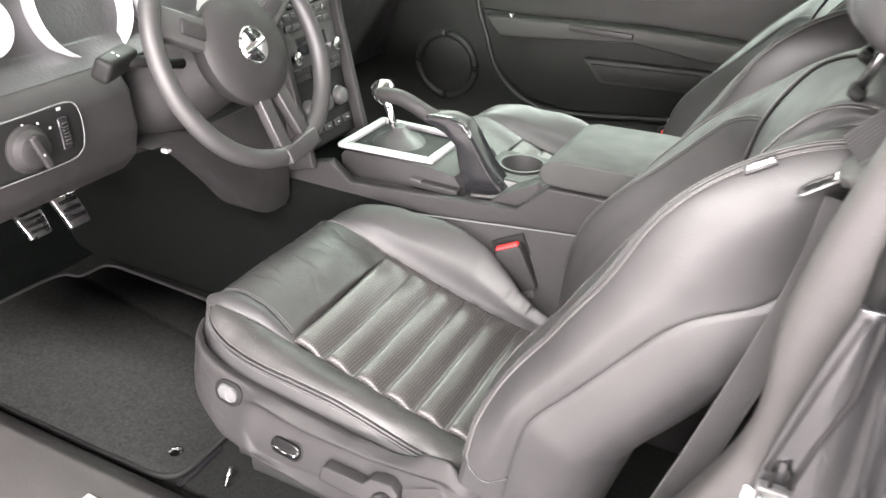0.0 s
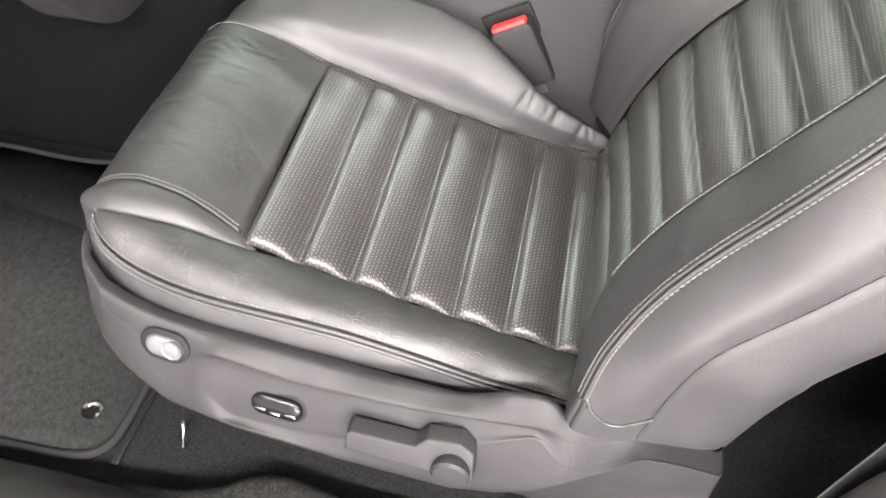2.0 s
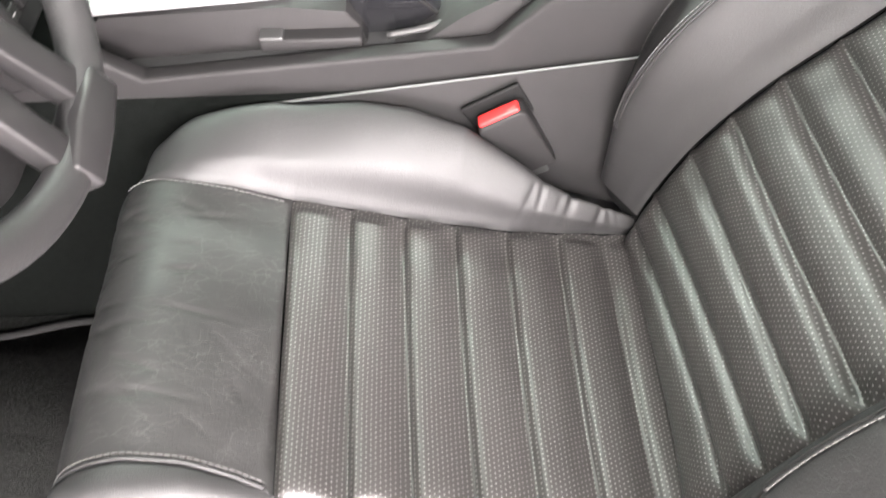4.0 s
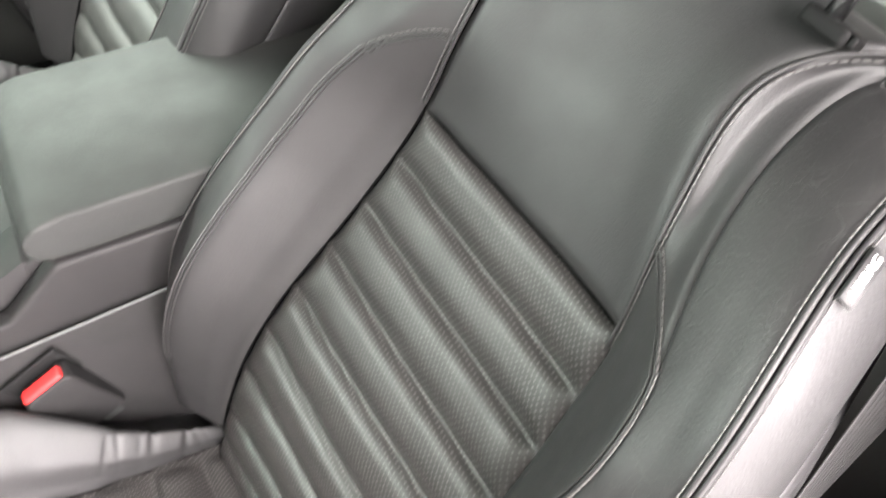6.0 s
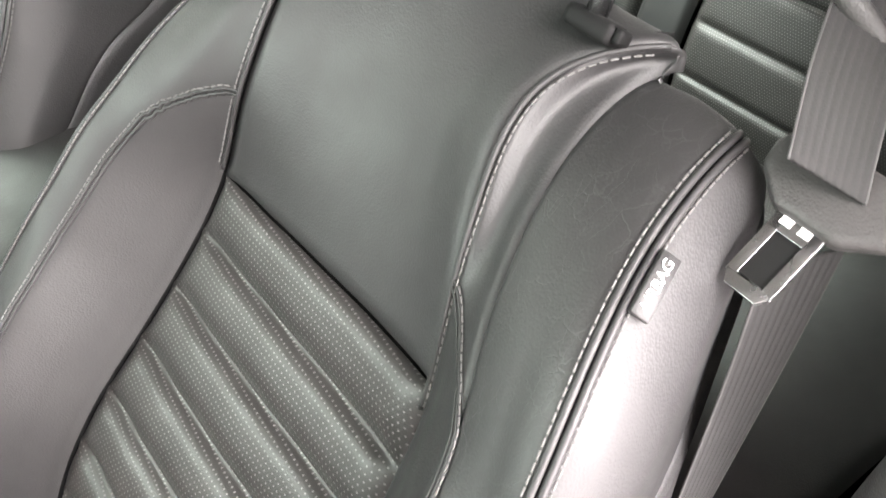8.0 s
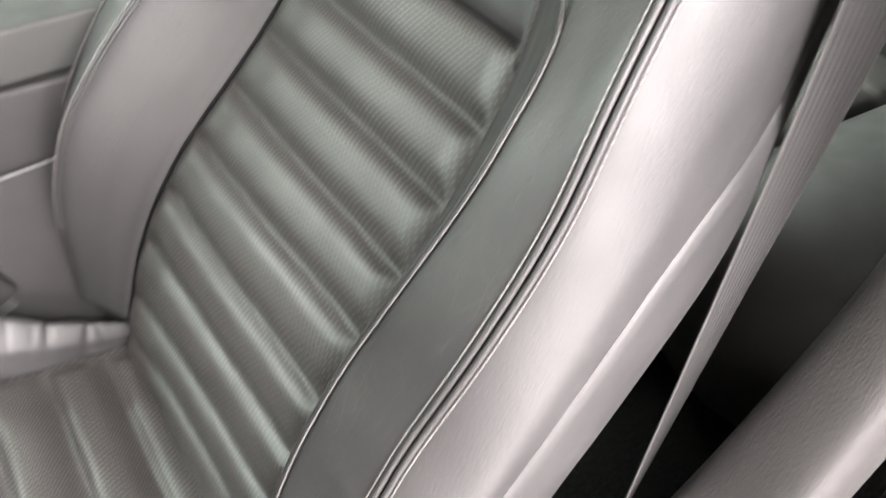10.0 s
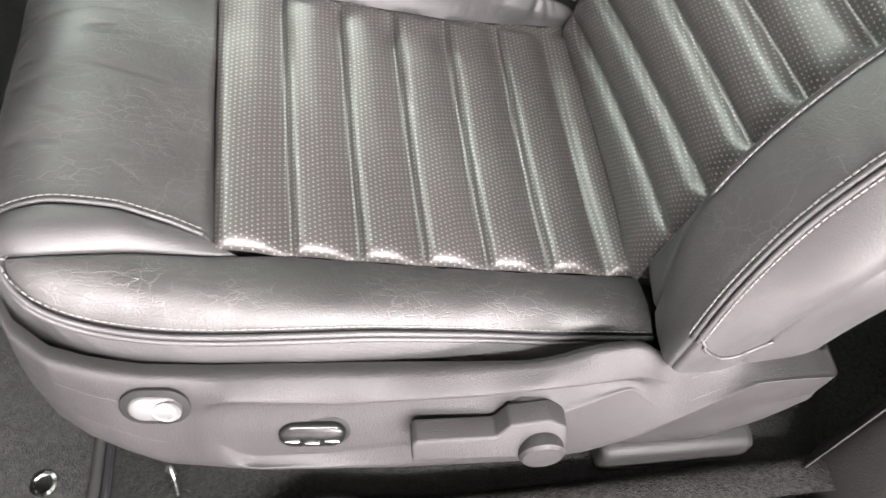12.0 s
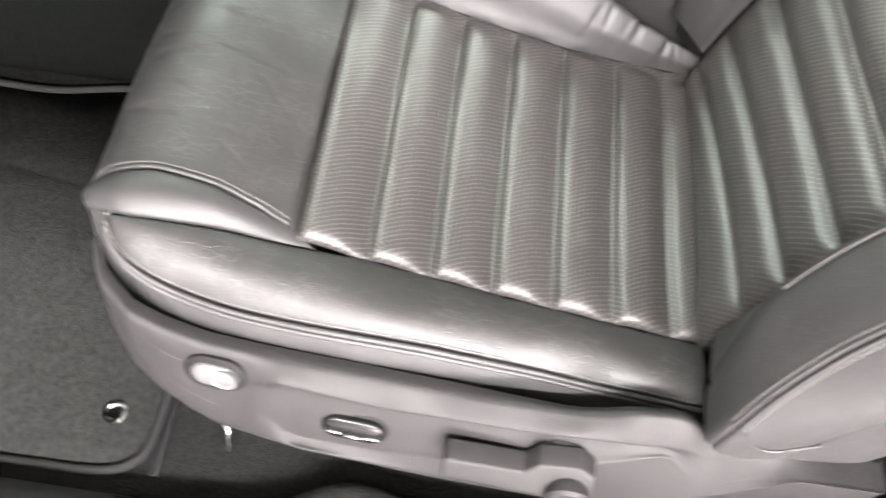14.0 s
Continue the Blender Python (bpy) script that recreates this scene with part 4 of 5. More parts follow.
# ---- driver's floor mat ----
floor_mat = thing("floor_mat", "charcoal pile floor mat with a bound edge on the driver's floor", "floor mat")
outline = spline([(-.148, -.268), (-.146, -.24), (-.146, -.15), (-.15, .0), (-.19, .165), (-.30, .185), (-.42, .165), (-.54, .168), (-.70, .172), (-.785, .165), (-.80, .10), (-.845, .075), (-.86, -.05), (-.86, -.2), (-.82, -.295), (-.4, -.304), (-.25, -.303), (-.195, -.301), (-.168, -.294), (-.153, -.281)], 6)
prism("mat_top", [tuple(p) for p in outline[:-1]], -.012, -.004, MATCLOTH, floor_mat, "", .0, axis="z")
tube("edge_binding", [(x, y, -.004) for x, y in outline], .0052, BINDING, floor_mat, "dark bound edge", 8, closed=True)
lathe("retainer", [(.0085, 0), (.0125, .0003), (.0125, .003), (.0092, .0036), (.0085, .001), (.0, .001)], pose(-.193, -.241, -.004), CHROME, floor_mat, "chromed retainer ring", 28)



# black strip standing in for the shaded gap beside the mat
tagged(block("mat_gap_strip", -.142, -.132, -.298, -.19, -.013, -.0065, GLOSS_BLACK, None, "", .002, 2), "shiny black strip drawn as the dark gap beside the floor mat", "trim strip", "", "")
tagged(tube("floor_clip", spline([(-.080, -.235, -.008), (-.074, -.238, .012), (-.070, -.247, .010), (-.068, -.262, -.008)], 8), .0026, SATIN, None, "", 10), "small bent metal clip on the floor carpet", "clip")
lip = np.array(spline([(-.7, -.330), (-.125, -.326), (-.01, -.312), (.03, -.290), (.07, -.279), (.127, -.287), (.2, -.290), (.33, -.288), (.5, -.282), (.72, -.28)], 8))
P = np.stack([np.stack([lip[:, 0], lip[:, 1] + o, -.012 + (h + .012) * np.interp(lip[:, 0], (-.2, -.09), (.2, 1))], -1) for o, h in ((.0, -.012), (.004, .010), (-.004, .026), (-.018, .034), (-.04, .036))], 1)
tagged(grid_mesh("carpet_edge", P, EDGECLOTH, None, "", True), "wavy carpet edge tucked along the door sill", "carpet", "", "structure")

LEATHER_PALE = mat("pale_leatherette", (0.027, 0.028, 0.027), 0.6, spec=0.25, grain=(700, 0.0002), fine=(120, 0.0002), blotch=0.06)
BRUSHED = mat("turned_aluminium", (0.095, 0.095, 0.098), 0.46, metal=0.9, grain=(160, 0.0004), blotch=0.05)
SPOKE = mat("dark_satin_metal", (0.022, 0.021, 0.0215), 0.40, metal=0.2, blotch=0.05)
SILVER_GREY = mat("silver_grey_plastic", (0.10, 0.103, 0.103), 0.62, spec=0.3, blotch=0.05)
DOOR_PAD = mat("door_armrest_vinyl", (0.040, 0.042, 0.039), 0.5, grain=(800, 0.0002), fine=(200, 0.0001), blotch=0.08, spec=0.45)
DOOR_PLASTIC = mat("door_panel_plastic", (0.017, 0.018, 0.0165), 0.5, grain=(800, 0.0002), fine=(300, 0.0001), blotch=0.08, spec=0.4)
DIAL = mat("gauge_face", (0.004, 0.004, 0.004), 0.8, spec=0.1)


def subpart(name, parent, label=""):
    ob = new(name)
    ob.parent = parent
    if label:
        ob["label"] = label
    return ob


def holed_plate(name, x0, x1, y0, y1, cx, cy, r, z0, z1, material, parent, label=""):
    """A thick plate with a round hole through it."""
    n = 48
    rim = [(cx + r * math.cos(a), cy + r * math.sin(a)) for a in np.linspace(0, 2 * math.pi, n, endpoint=False)]
    out = []
    for px, py in rim:
        dx, dy = px - cx, py - cy
        t = min((x1 - cx) / dx if dx > 1e-9 else 1e9, (x0 - cx) / dx if dx < -1e-9 else 1e9, (y1 - cy) / dy if dy > 1e-9 else 1e9, (y0 - cy) / dy if dy < -1e-9 else 1e9)
        out.append((cx + dx * t, cy + dy * t))
    rings = [[(a, b, z0) for a, b in rim], [(a, b, z1) for a, b in rim], [(a, b, z1) for a, b in out], [(a, b, z0) for a, b in out]]
    faces = [(i * n + k, i * n + (k + 1) % n, ((i + 1) % 4) * n + (k + 1) % n, ((i + 1) % 4) * n + k) for i in range(4) for k in range(n)]
    return auto_smooth(link_mesh(name, [v for g in rings for v in g], faces, material, parent, label))


# ---- centre console ----
def centre_console():
    c = thing("centre_console", "grey plastic centre console with a pale padded armrest lid", "console")
    low = [(-.42, .05), (-.42, .30), (-.20, .363), (-.152, .326), (.205, .355), (.262, .412), (.78, .428), (.78, .05)]
    auto_smooth(prism("near_wall", low, .265, .288, PLASTIC, c, "", .006, seg=3))
    auto_smooth(prism("far_wall", low, .488, .511, PLASTIC, c, "", .006, seg=3))
    prism("rear_box", [(.235, .08), (.235, .40), (.262, .41), (.78, .424), (.78, .08)], .2885, .4875, PLASTIC, c, "", .003)
    prism("tray_floor", [(-.42, .06), (-.42, .298), (-.2, .32), (.2345, .338), (.2345, .06)], .2885, .4875, SHADOW_PLASTIC, c, "", .002)
    auto_smooth(prism("gear_block", [(-.196, .30), (-.20, .362), (-.19, .374), (-.002, .380), (.06, .372), (.075, .35), (.085, .30)], .306, .487, PLASTIC, c, "", .004))
    holed_plate("cup_surround", .086, .2345, .350, .4875, .150, .430, .0435, .34, .371, PLASTIC, c, "dark cup holder surround")
    block("cup_front", .0855, .2345, .346, .351, .30, .369, SILVER_GREY, c, "", .002, 1)
    # tray along the driver's side, with its little coin slot
    block("coin_slot", -.03, .075, .2885, .318, .338, .352, PLASTIC, c, "", .003, 2)
    block("slot_end", -.03, -.005, .290, .316, .348, .3545, PLASTIC_DARK, c, "", .002, 2)
    auto_smooth(prism("brake_ramp", [(.095, .33), (.13, .338), (.175, .372), (.235, .405), (.25, .40), (.25, .33)], .2895, .345, PLASTIC, c, "", .004))
    tube("ramp_fold", spline([(.10, .300, .345), (.15, .305, .352), (.20, .312, .372), (.228, .33, .392)], 8), .004, PLASTIC_DARK, c, "", 8)
    lid = [(.252, .420), (.243, .432), (.244, .447), (.256, .459), (.280, .466), (.40, .471), (.60, .474), (.625, .46), (.625, .432), (.30, .416), (.262, .416)]
    auto_smooth(prism("armrest_lid", lid, .268, .490, LEATHER_PALE, c, "pale grey padded leatherette", .012, seg=4), 50)
    block("lid_gap", .262, .62, .276, .484, .410, .4185, BLACK, c, "", .002, 1)
    P = np.array([[(x, .195 + t * .061 - .004 * math.sin(t * math.pi), -.008 + (.3055 + .122 * x) * t) for t in np.linspace(0, 1, 14)] for x in np.linspace(-.115, .78, 26)])
    grid_mesh("side_panel", P, PLASTIC, c, "grey side panel below the console rail", True)
    tube("panel_edge", [(x, .2575, -.007 + .3055 + .122 * x) for x in np.linspace(-.20, .78, 30)], .0015, SILVER_GREY, c, "pale trim edge", 6)
    bez = subpart("shifter_bezel", c, "bright silver frame")
    for o in ([(-.205, .302), (-.188, .320), (-.012, .333), (.004, .320)], [(-.205, .482), (-.188, .466), (-.012, .466), (.004, .482)],
              [(-.205, .302), (-.188, .320), (-.188, .466), (-.205, .482)], [(.004, .320), (-.012, .333), (-.012, .466), (.004, .482)]):
        prism("frame_bar", o, .378, .389, SATIN_GREY, bez, "", .003, axis="z")
    block("bezel_floor", -.192, -.008, .318, .468, .372, .3795, BLACK, bez, "", .001, 1)
    lathe("shift_boot", [(.058, 0), (.050, .010), (.036, .016), (.020, .028), (.013, .036)], pose(-.112, .392, .377), LEATHER, c, "black leather boot", 24)
    tube("shift_stick", [(-.118, .392, .395), (-.128, .388, .43), (-.138, .386, .462)], [.0095, .008, .0075], CHROME, c, "", 14)
    lathe("shift_knob", [(.0, -.02), (.011, -.018), (.020, -.008), (.0245, .006), (.0235, .018), (.015, .028), (.0, .031)], pose(-.143, .385, .478, 0, -12, 0), CHROME, c, "polished metal shift knob", 28)
    for x, y, r in ((.150, .430, .043),):
        lathe("cup_well", [(.0, .0), (r - .004, .0), (r, .070), (r + .004, .072), (r + .004, .0735), (r - .001, .0735), (r - .005, .003), (.0, .003)], pose(x, y, .302), SHADOW_PLASTIC, c, "black cup well", 36)
    return c


console = centre_console()


def hand_brake():
    h = thing("hand_brake", "grey handbrake lever with a black base on the console", "handbrake")
    d = np.array(spline([(-.140, .352, .490), (-.08, .350, .490), (-.02, .347, .470), (.03, .345, .452)], 6))
    n = len(d)
    r = np.interp(np.linspace(0, 1, n), (0, .06, .2, .8, 1), (.009, .0135, .0155, .0155, .0145))
    tube("grip", d, r, PLASTIC, h, "grey ribbed grip", 16)
    lathe("button", [(.0, 0), (.0075, 0), (.0075, .008), (.005, .011), (.0, .012)], pose(-.139, .352, .490, 0, -92, 0), CHROME, h, "", 20)
    auto_smooth(prism("base_cover", [(-.015, .478), (.035, .482), (.066, .474), (.086, .450), (.118, .400), (.162, .352), (.160, .335), (.078, .318), (.064, .36), (.050, .425), (.02, .452), (-.018, .462)], .322, .372, GLOSS_BLACK, h, "smooth black plastic cover", .008, seg=3))
    tube("trim_line", [(.062, .3205, .468), (.084, .3205, .444), (.118, .3205, .392), (.158, .3205, .348)], .0022, PLASTIC, h, "", 8)
    return h


hand_brake()


def belt_buckle(x, y, z, lean, label):
    b = thing("belt_buckle", label, "belt buckle", "belt buckles")
    m = pose(x, y, z, 0, lean, 4)
    auto_smooth(prism("case", [(-.026, -.085), (.026, -.085), (.0275, .0), (.022, .006), (-.022, .006), (-.0275, .0)], -.0125, .0125, PLASTIC, b, "grey plastic case", .005, seg=3, m=m))
    block("release_button", -.0225, .0225, -.0095, .0045, .001, .0105, RED, b, "red release button", .003, 3, m)
    block("slot_line", -.019, .019, .0062, .0082, .003, .0078, BLACK, b, "", .0008, 1, m)
    block("boot", -.036, .030, .0135, .0185, -.10, .018, BLACK, b, "black rubber boot behind the case", .004, 2, m)
    block("stalk", -.012, .012, -.004, .004, -.24, -.08, PLASTIC_DARK, b, "", .002, 2, m)
    return b


belt_buckle(.214, .230, .293, -27, "grey belt buckle with a red button beside the driver's seat")
belt_buckle(.322, 1.0, .285, -15, "belt buckle with a red button beside the passenger seat")


# ---- dashboard, wheel and pedals ----
def steering_wheel():
    w = thing("steering_wheel", "dark leather three-spoke steering wheel with a round hub", "steering wheel")
    m = pose(-.173, .004, .655, 0, 90 - 25, 0)
    p = lambda a, r, h: m @ Vector((r * math.cos(a), r * math.sin(a), h))
    ring = [p(a, .178, 0) for a in np.linspace(0, 2 * math.pi, 72, endpoint=False)]
    tube("rim", ring, .0155, LEATHER, w, "stitched dark leather rim", 16, closed=True)
    lathe("hub", [(.0, -.035), (.076, -.035), (.089, -.015), (.090, .003), (.083, .011), (.05, .017), (.0, .019)], m, PLASTIC, w, "round grey airbag cover", 48)
    e = subpart("emblem", w, "round chrome and black emblem")
    lathe("emblem_ring", [(.0, .0185), (.029, .018), (.031, .021), (.0285, .0238), (.0265, .0225), (.0, .0222)], m, CHROME, e, "", 40)
    for k in range(4):
        a0 = k * math.pi / 2 + .5
        fan = [(0, 0)] + [(.0262 * math.cos(a), .0262 * math.sin(a)) for a in np.linspace(a0, a0 + math.pi / 2, 9)]
        prism("emblem_field", fan, .0224, .0230 + .0002 * (k % 2), GLOSS_BLACK if k % 2 else SATIN_GREY, e, "", 0, axis="z", m=m)
    block("emblem_bar", -.0055, .0055, -.0265, .0265, .0228, .0245, CHROME, e, "", .0008, 1, m @ pose(0, 0, 0, 0, 0, 12))
    for a0, wd in ((.14, .030), (2.05, .026), (-2.05, .026)):
        u, v = Vector((math.cos(a0), math.sin(a0), 0)), Vector((-math.sin(a0), math.cos(a0), 0))
        mm = m @ Matrix(((u.x, v.x, 0, 0), (u.y, v.y, 0, 0), (0, 0, 1, 0), (0, 0, 0, 1)))
        if a0 == .14:
            sp = subpart("lower_spoke", w, "split silver lower spoke")
            for s in (-1, 1):
                prism("spoke_bar", [(.062, s * .034), (.185, s * .044), (.188, s * .018), (.062, s * .009)], -.010, .008, SPOKE, sp, "", .003, axis="z", m=mm)
            prism("spoke_foot", [(.165, -.044), (.192, -.044), (.194, 0), (.192, .044), (.165, .044), (.163, 0)], -.012, .0165, SPOKE, sp, "", .004, axis="z", m=mm)
        else:
            prism("spoke", [(.062, -wd), (.172, -wd * .9), (.172, wd * .9), (.062, wd)], -.014, .006, PLASTIC_DARK, w, "", .004, axis="z", m=mm)
            block("spoke_button", .085, .13, -.012, .012, .004, .011, PLASTIC, w, "", .003, 2, mm)
    return w, m


wheel, WM = steering_wheel()


def steering_column():
    c = thing("steering_column", "grey plastic steering column shroud with stalk switches", "steering column")
    m = WM
    R = []
    for d, a, b, off in ((-.03, .052, .055, 0), (-.06, .062, .066, .004), (-.14, .070, .085, .012), (-.26, .080, .10, .02), (-.36, .08, .10, .02)):
        R.append([m @ Vector((off + a * math.cos(t), b * math.sin(t), d)) for t in np.linspace(0, 2 * math.pi, 33)])
    grid_mesh("shroud", np.array(R), PLASTIC, c, "", True)
    s = subpart("stalk", c, "black turn signal stalk")
    a = m @ Vector((-.01, -.055, -.075))
    b = m @ Vector((-.045, -.185, -.065))
    tube("stalk_arm", [a, a.lerp(b, .6), b], [.008, .009, .010], BLACK, s, "", 12)
    mm = Matrix.Translation(b) @ pose(0, 0, 0, 0, 25, 20)
    block("stalk_grip", -.014, .014, -.055, .03, -.017, .017, BLACK, s, "", .008, 3, mm)
    for k in (-.004, .004):
        block("grip_mark", k - .0018, k + .0018, -.022, -.018, .0165, .0175, PRINT, s, "", 0, 1, mm)
    return c


steering_column()


def dashboard():
    d = thing("dashboard", "dark grey dashboard with round gauges and turned aluminium trim", "dashboard")
    auto_smooth(prism("lower_panel", [(-.345, .455), (-.31, .49), (-.298, .54), (-.305, .60), (-.33, .635), (-.39, .655), (-.75, .655), (-.75, .42), (-.42, .435)], -.52, -.115, PLASTIC, d, "", .012, seg=3))
    knee = [tuple(p) for p in spline([(-.115, .50), (-.05, .478), (.046, .378), (.11, .30), (.17, .265), (.225, .260)], 7)] + [(.240, .275), (.243, .36), (.235, .50)]
    auto_smooth(prism("knee_panel", knee, -.35, -.285, PLASTIC, d, "smooth grey knee panel", .018, axis="x", seg=4), 60)
    block("latch_tab", -.336, -.322, -.046, -.032, .459, .468, PRINT, d, "small pale tab", .003, 2)
    auto_smooth(prism("gauge_hood", [(-.43, .74), (-.40, .80), (-.44, .83), (-.62, .85), (-1.02, .78), (-1.02, .6), (-.5, .6)], -.42, .235, PLASTIC_DARK, d, "", .012, seg=3))
    auto_smooth(prism("top_pad", [(-.47, .70), (-.45, .735), (-.48, .755), (-.62, .765), (-1.02, .71), (-1.02, .6), (-.5, .6)], .2355, 1.2, PLASTIC_DARK, d, "", .012, seg=3))
    # turned aluminium panel with gauges
    prism("trim_panel", [(-.335, .637), (-.40, .660), (-.43, .745), (-.50, .745), (-.50, .637)], -.52, .21, BRUSHED, d, "turned aluminium trim", .003)
    prism("trim_panel", [(-.51, .60), (-.50, .735), (-.56, .735), (-.56, .60)], .50, 1.19, BRUSHED, d, "turned aluminium trim", .003)
    prism("glovebox", [(-.62, .30), (-.60, .36), (-.52, .58), (-.52, .598), (-.8, .598), (-.8, .30)], .515, 1.185, PLASTIC, d, "", .01)
    for y, r in ((-.105, .088), (.085, .088), (-.285, .046)):
        g = subpart("gauge", d, "round gauge with a bright ring")
        mm = pose(-.405, y, .715, 0, 72, 0)
        lathe("gauge_ring", [(r * .90, -.05), (r * 1.0, -.02), (r * 1.05, .012), (r * 1.01, .018), (r * .97, .012), (r * .92, -.02)], mm, SATIN_GREY, g, "", 44)
        lathe("gauge_face", [(.0, -.03), (r * .90, -.03), (r * .90, -.022), (.0, -.022)], mm, DIAL, g, "", 44)
        for k in range(9):
            a = math.radians(-40 + k * 32.5)
            block("tick", r * .70, r * .80, -.0010, .0010, -.0222, -.0212, PRINT, g, "", 0, 1, mm @ pose(0, 0, 0, 0, 0, math.degrees(a) + 90))
    # headlamp switch
    hs = subpart("switch_panel", d, "dark panel with headlamp knob")
    m = pose(-.302, -.312, .575, 0, 86, 0)
    prism("panel_plate", [(-.042, -.10), (.040, -.10), (.044, .05), (.034, .082), (-.018, .088), (-.040, .075)], -.004, .006, BLACK, hs, "", .006, axis="z", seg=3, m=m)
    tube("panel_rim", [m @ Vector((a, b, .006)) for a, b in spline([(-.042, -.10), (-.041, .0), (-.040, .070), (-.018, .086), (.020, .084), (.038, .072), (.044, .04), (.041, -.10)], 6)], .0011, SILVER_GREY, hs, "thin pale rim", 8)
    lathe("headlamp_knob", [(.0, 0), (.034, .0), (.034, .006), (.028, .009), (.024, .022), (.020, .024), (.0, .024)], m @ pose(.004, -.012, .004), PLASTIC, hs, "", 36)
    block("knob_bar", -.026, .026, -.006, .006, .024, .034, PLASTIC, hs, "", .003, 2, m @ pose(.004, -.012, .006, 0, 0, 20))
    for a, b in ((-.030, -.012), (-.026, .012), (-.014, .030), (.008, -.012)):
        block("knob_mark", -.0018, .0018, -.0015, .0015, .004 if a < 0 else .034, .0052 if a < 0 else .0362, PRINT, hs, "", 0, 1, m @ pose(a, b, .004))
    block("dimmer_slot", -.024, .024, .042, .060, .004, .012, GLOSS_BLACK, hs, "", .003, 2, m)
    for k in range(7):
        block("dimmer_ridge", -.016 + k * .005, -.013 + k * .005, .046, .056, .011, .0145, PLASTIC, hs, "", .0006, 1, m)
    block("dimmer_mark", -.037, -.033, .048, .055, .006, .0068, PRINT, hs, "", 0, 1, m)
    return d


dashboard()


def centre_stack():
    c = thing("centre_stack", "black centre stack with radio, knobs and heater controls", "control panel")
    prof = [(-.255, .365), (-.27, .42), (-.31, .60), (-.335, .74), (-.40, .79), (-.60, .79), (-.60, .33), (-.30, .33)]
    prism("stack_body", prof, .262, .448, BLACK, c, "", .004)
    for y in (.246, .449):
        prism("side_bar", [(-.225, .345), (-.245, .42), (-.290, .60), (-.318, .75), (-.36, .79), (-.60, .79), (-.60, .33), (-.28, .33)], y, y + .016, PLASTIC, c, "grey side bar", .004)
    lean = math.degrees(math.atan2(.04, .18))
    def on_face(u, v):
        return pose(-.27 - (v - .42) * .222, u, v, 0, 90 - lean, 0)
    r = subpart("radio", c, "black radio with chrome knobs")
    block("radio_face", -.075, .075, -.088, .088, -.002, .006, PLASTIC_DARK, r, "", .003, 2, on_face(.355, .575))
    block("display", -.018, .018, -.05, .05, .004, .0075, GLOSS_BLACK, r, "", .001, 1, on_face(.355, .565))
    for y in (.288, .425):
        lathe("knob", [(.0, 0), (.013, 0), (.013, .014), (.010, .016), (.0, .016)], on_face(y, .548) @ pose(0, 0, .005), CHROME, r, "", 24)
    for row, v in enumerate((.605, .625, .52, .508)):
        for k in range(6):
            block("button", -.006, .006, -.0105, .0105, .004, .0105, PLASTIC_DARK if row < 2 else PLASTIC, r, "", .002, 2, on_face(.29 + k * .026, v))
    block("disc_slot", -.003, .003, -.055, .055, .005, .008, GLOSS_BLACK, r, "", .001, 1, on_face(.355, .64))
    for y in (.30, .355, .41):
        k = subpart("heater_knob", c, "round heater knob")
        lathe("knob_body", [(.0, 0), (.020, 0), (.020, .006), (.016, .018), (.013, .020), (.0, .020)], on_face(y, .445), PLASTIC_DARK, k, "", 28)
        lathe("knob_ring", [(.019, .001), (.0225, .001), (.0225, .006), (.019, .006)], on_face(y, .445), CHROME, k, "", 28)
    for k in range(5):
        block("switch", -.008, .008, -.013, .013, .0, .006, PLASTIC, c, "", .002, 2, on_face(.287 + k * .034, .395))
        block("switch_light", -.0007, .0007, -.004, .004, .006, .0066, PRINT, c, "", 0, 1, on_face(.287 + k * .034, .395))
    for y in (.31, .40):
        v = subpart("air_vent", c, "slatted air vent")
        for k in range(4):
            block("slat", -.0015, .0015, -.034, .034, -.006, .006, PLASTIC_DARK, v, "", .0008, 1, on_face(y, .685 + k * .014))
    return c


centre_stack()


def pedal(name, x, y, z, w, h, label):
    p = thing(name, label, "pedal", "foot pedals")
    m = pose(x, y, z, 0, -35, 0)
    prism("pad", [(-w / 2, h / 2), (w / 2, h / 2), (w / 2 * .85, -h / 2), (-w / 2 * .85, -h / 2)], -.006, .006, SATIN, p, "brushed metal pad", .003, axis="x", m=m)
    for k in range(3):
        block("grip_strip", .005, .009, -w * .36, w * .36, h * (-.28 + k * .26), h * (-.16 + k * .26), BLACK, p, "", .001, 1, m)
    tube("arm", [m @ Vector((-.006, 0, 0)), m @ Vector((-.06, 0, .06)), m @ Vector((-.07, 0, .26))], .009, BLACK, p, "", 10)
    return p


pedal("brake_pedal", -.70, .033, .222, .06, .07, "brushed metal brake pedal with dark strips")
pedal("clutch_pedal", -.70, -.058, .226, .058, .05, "brushed metal clutch pedal with dark strips")


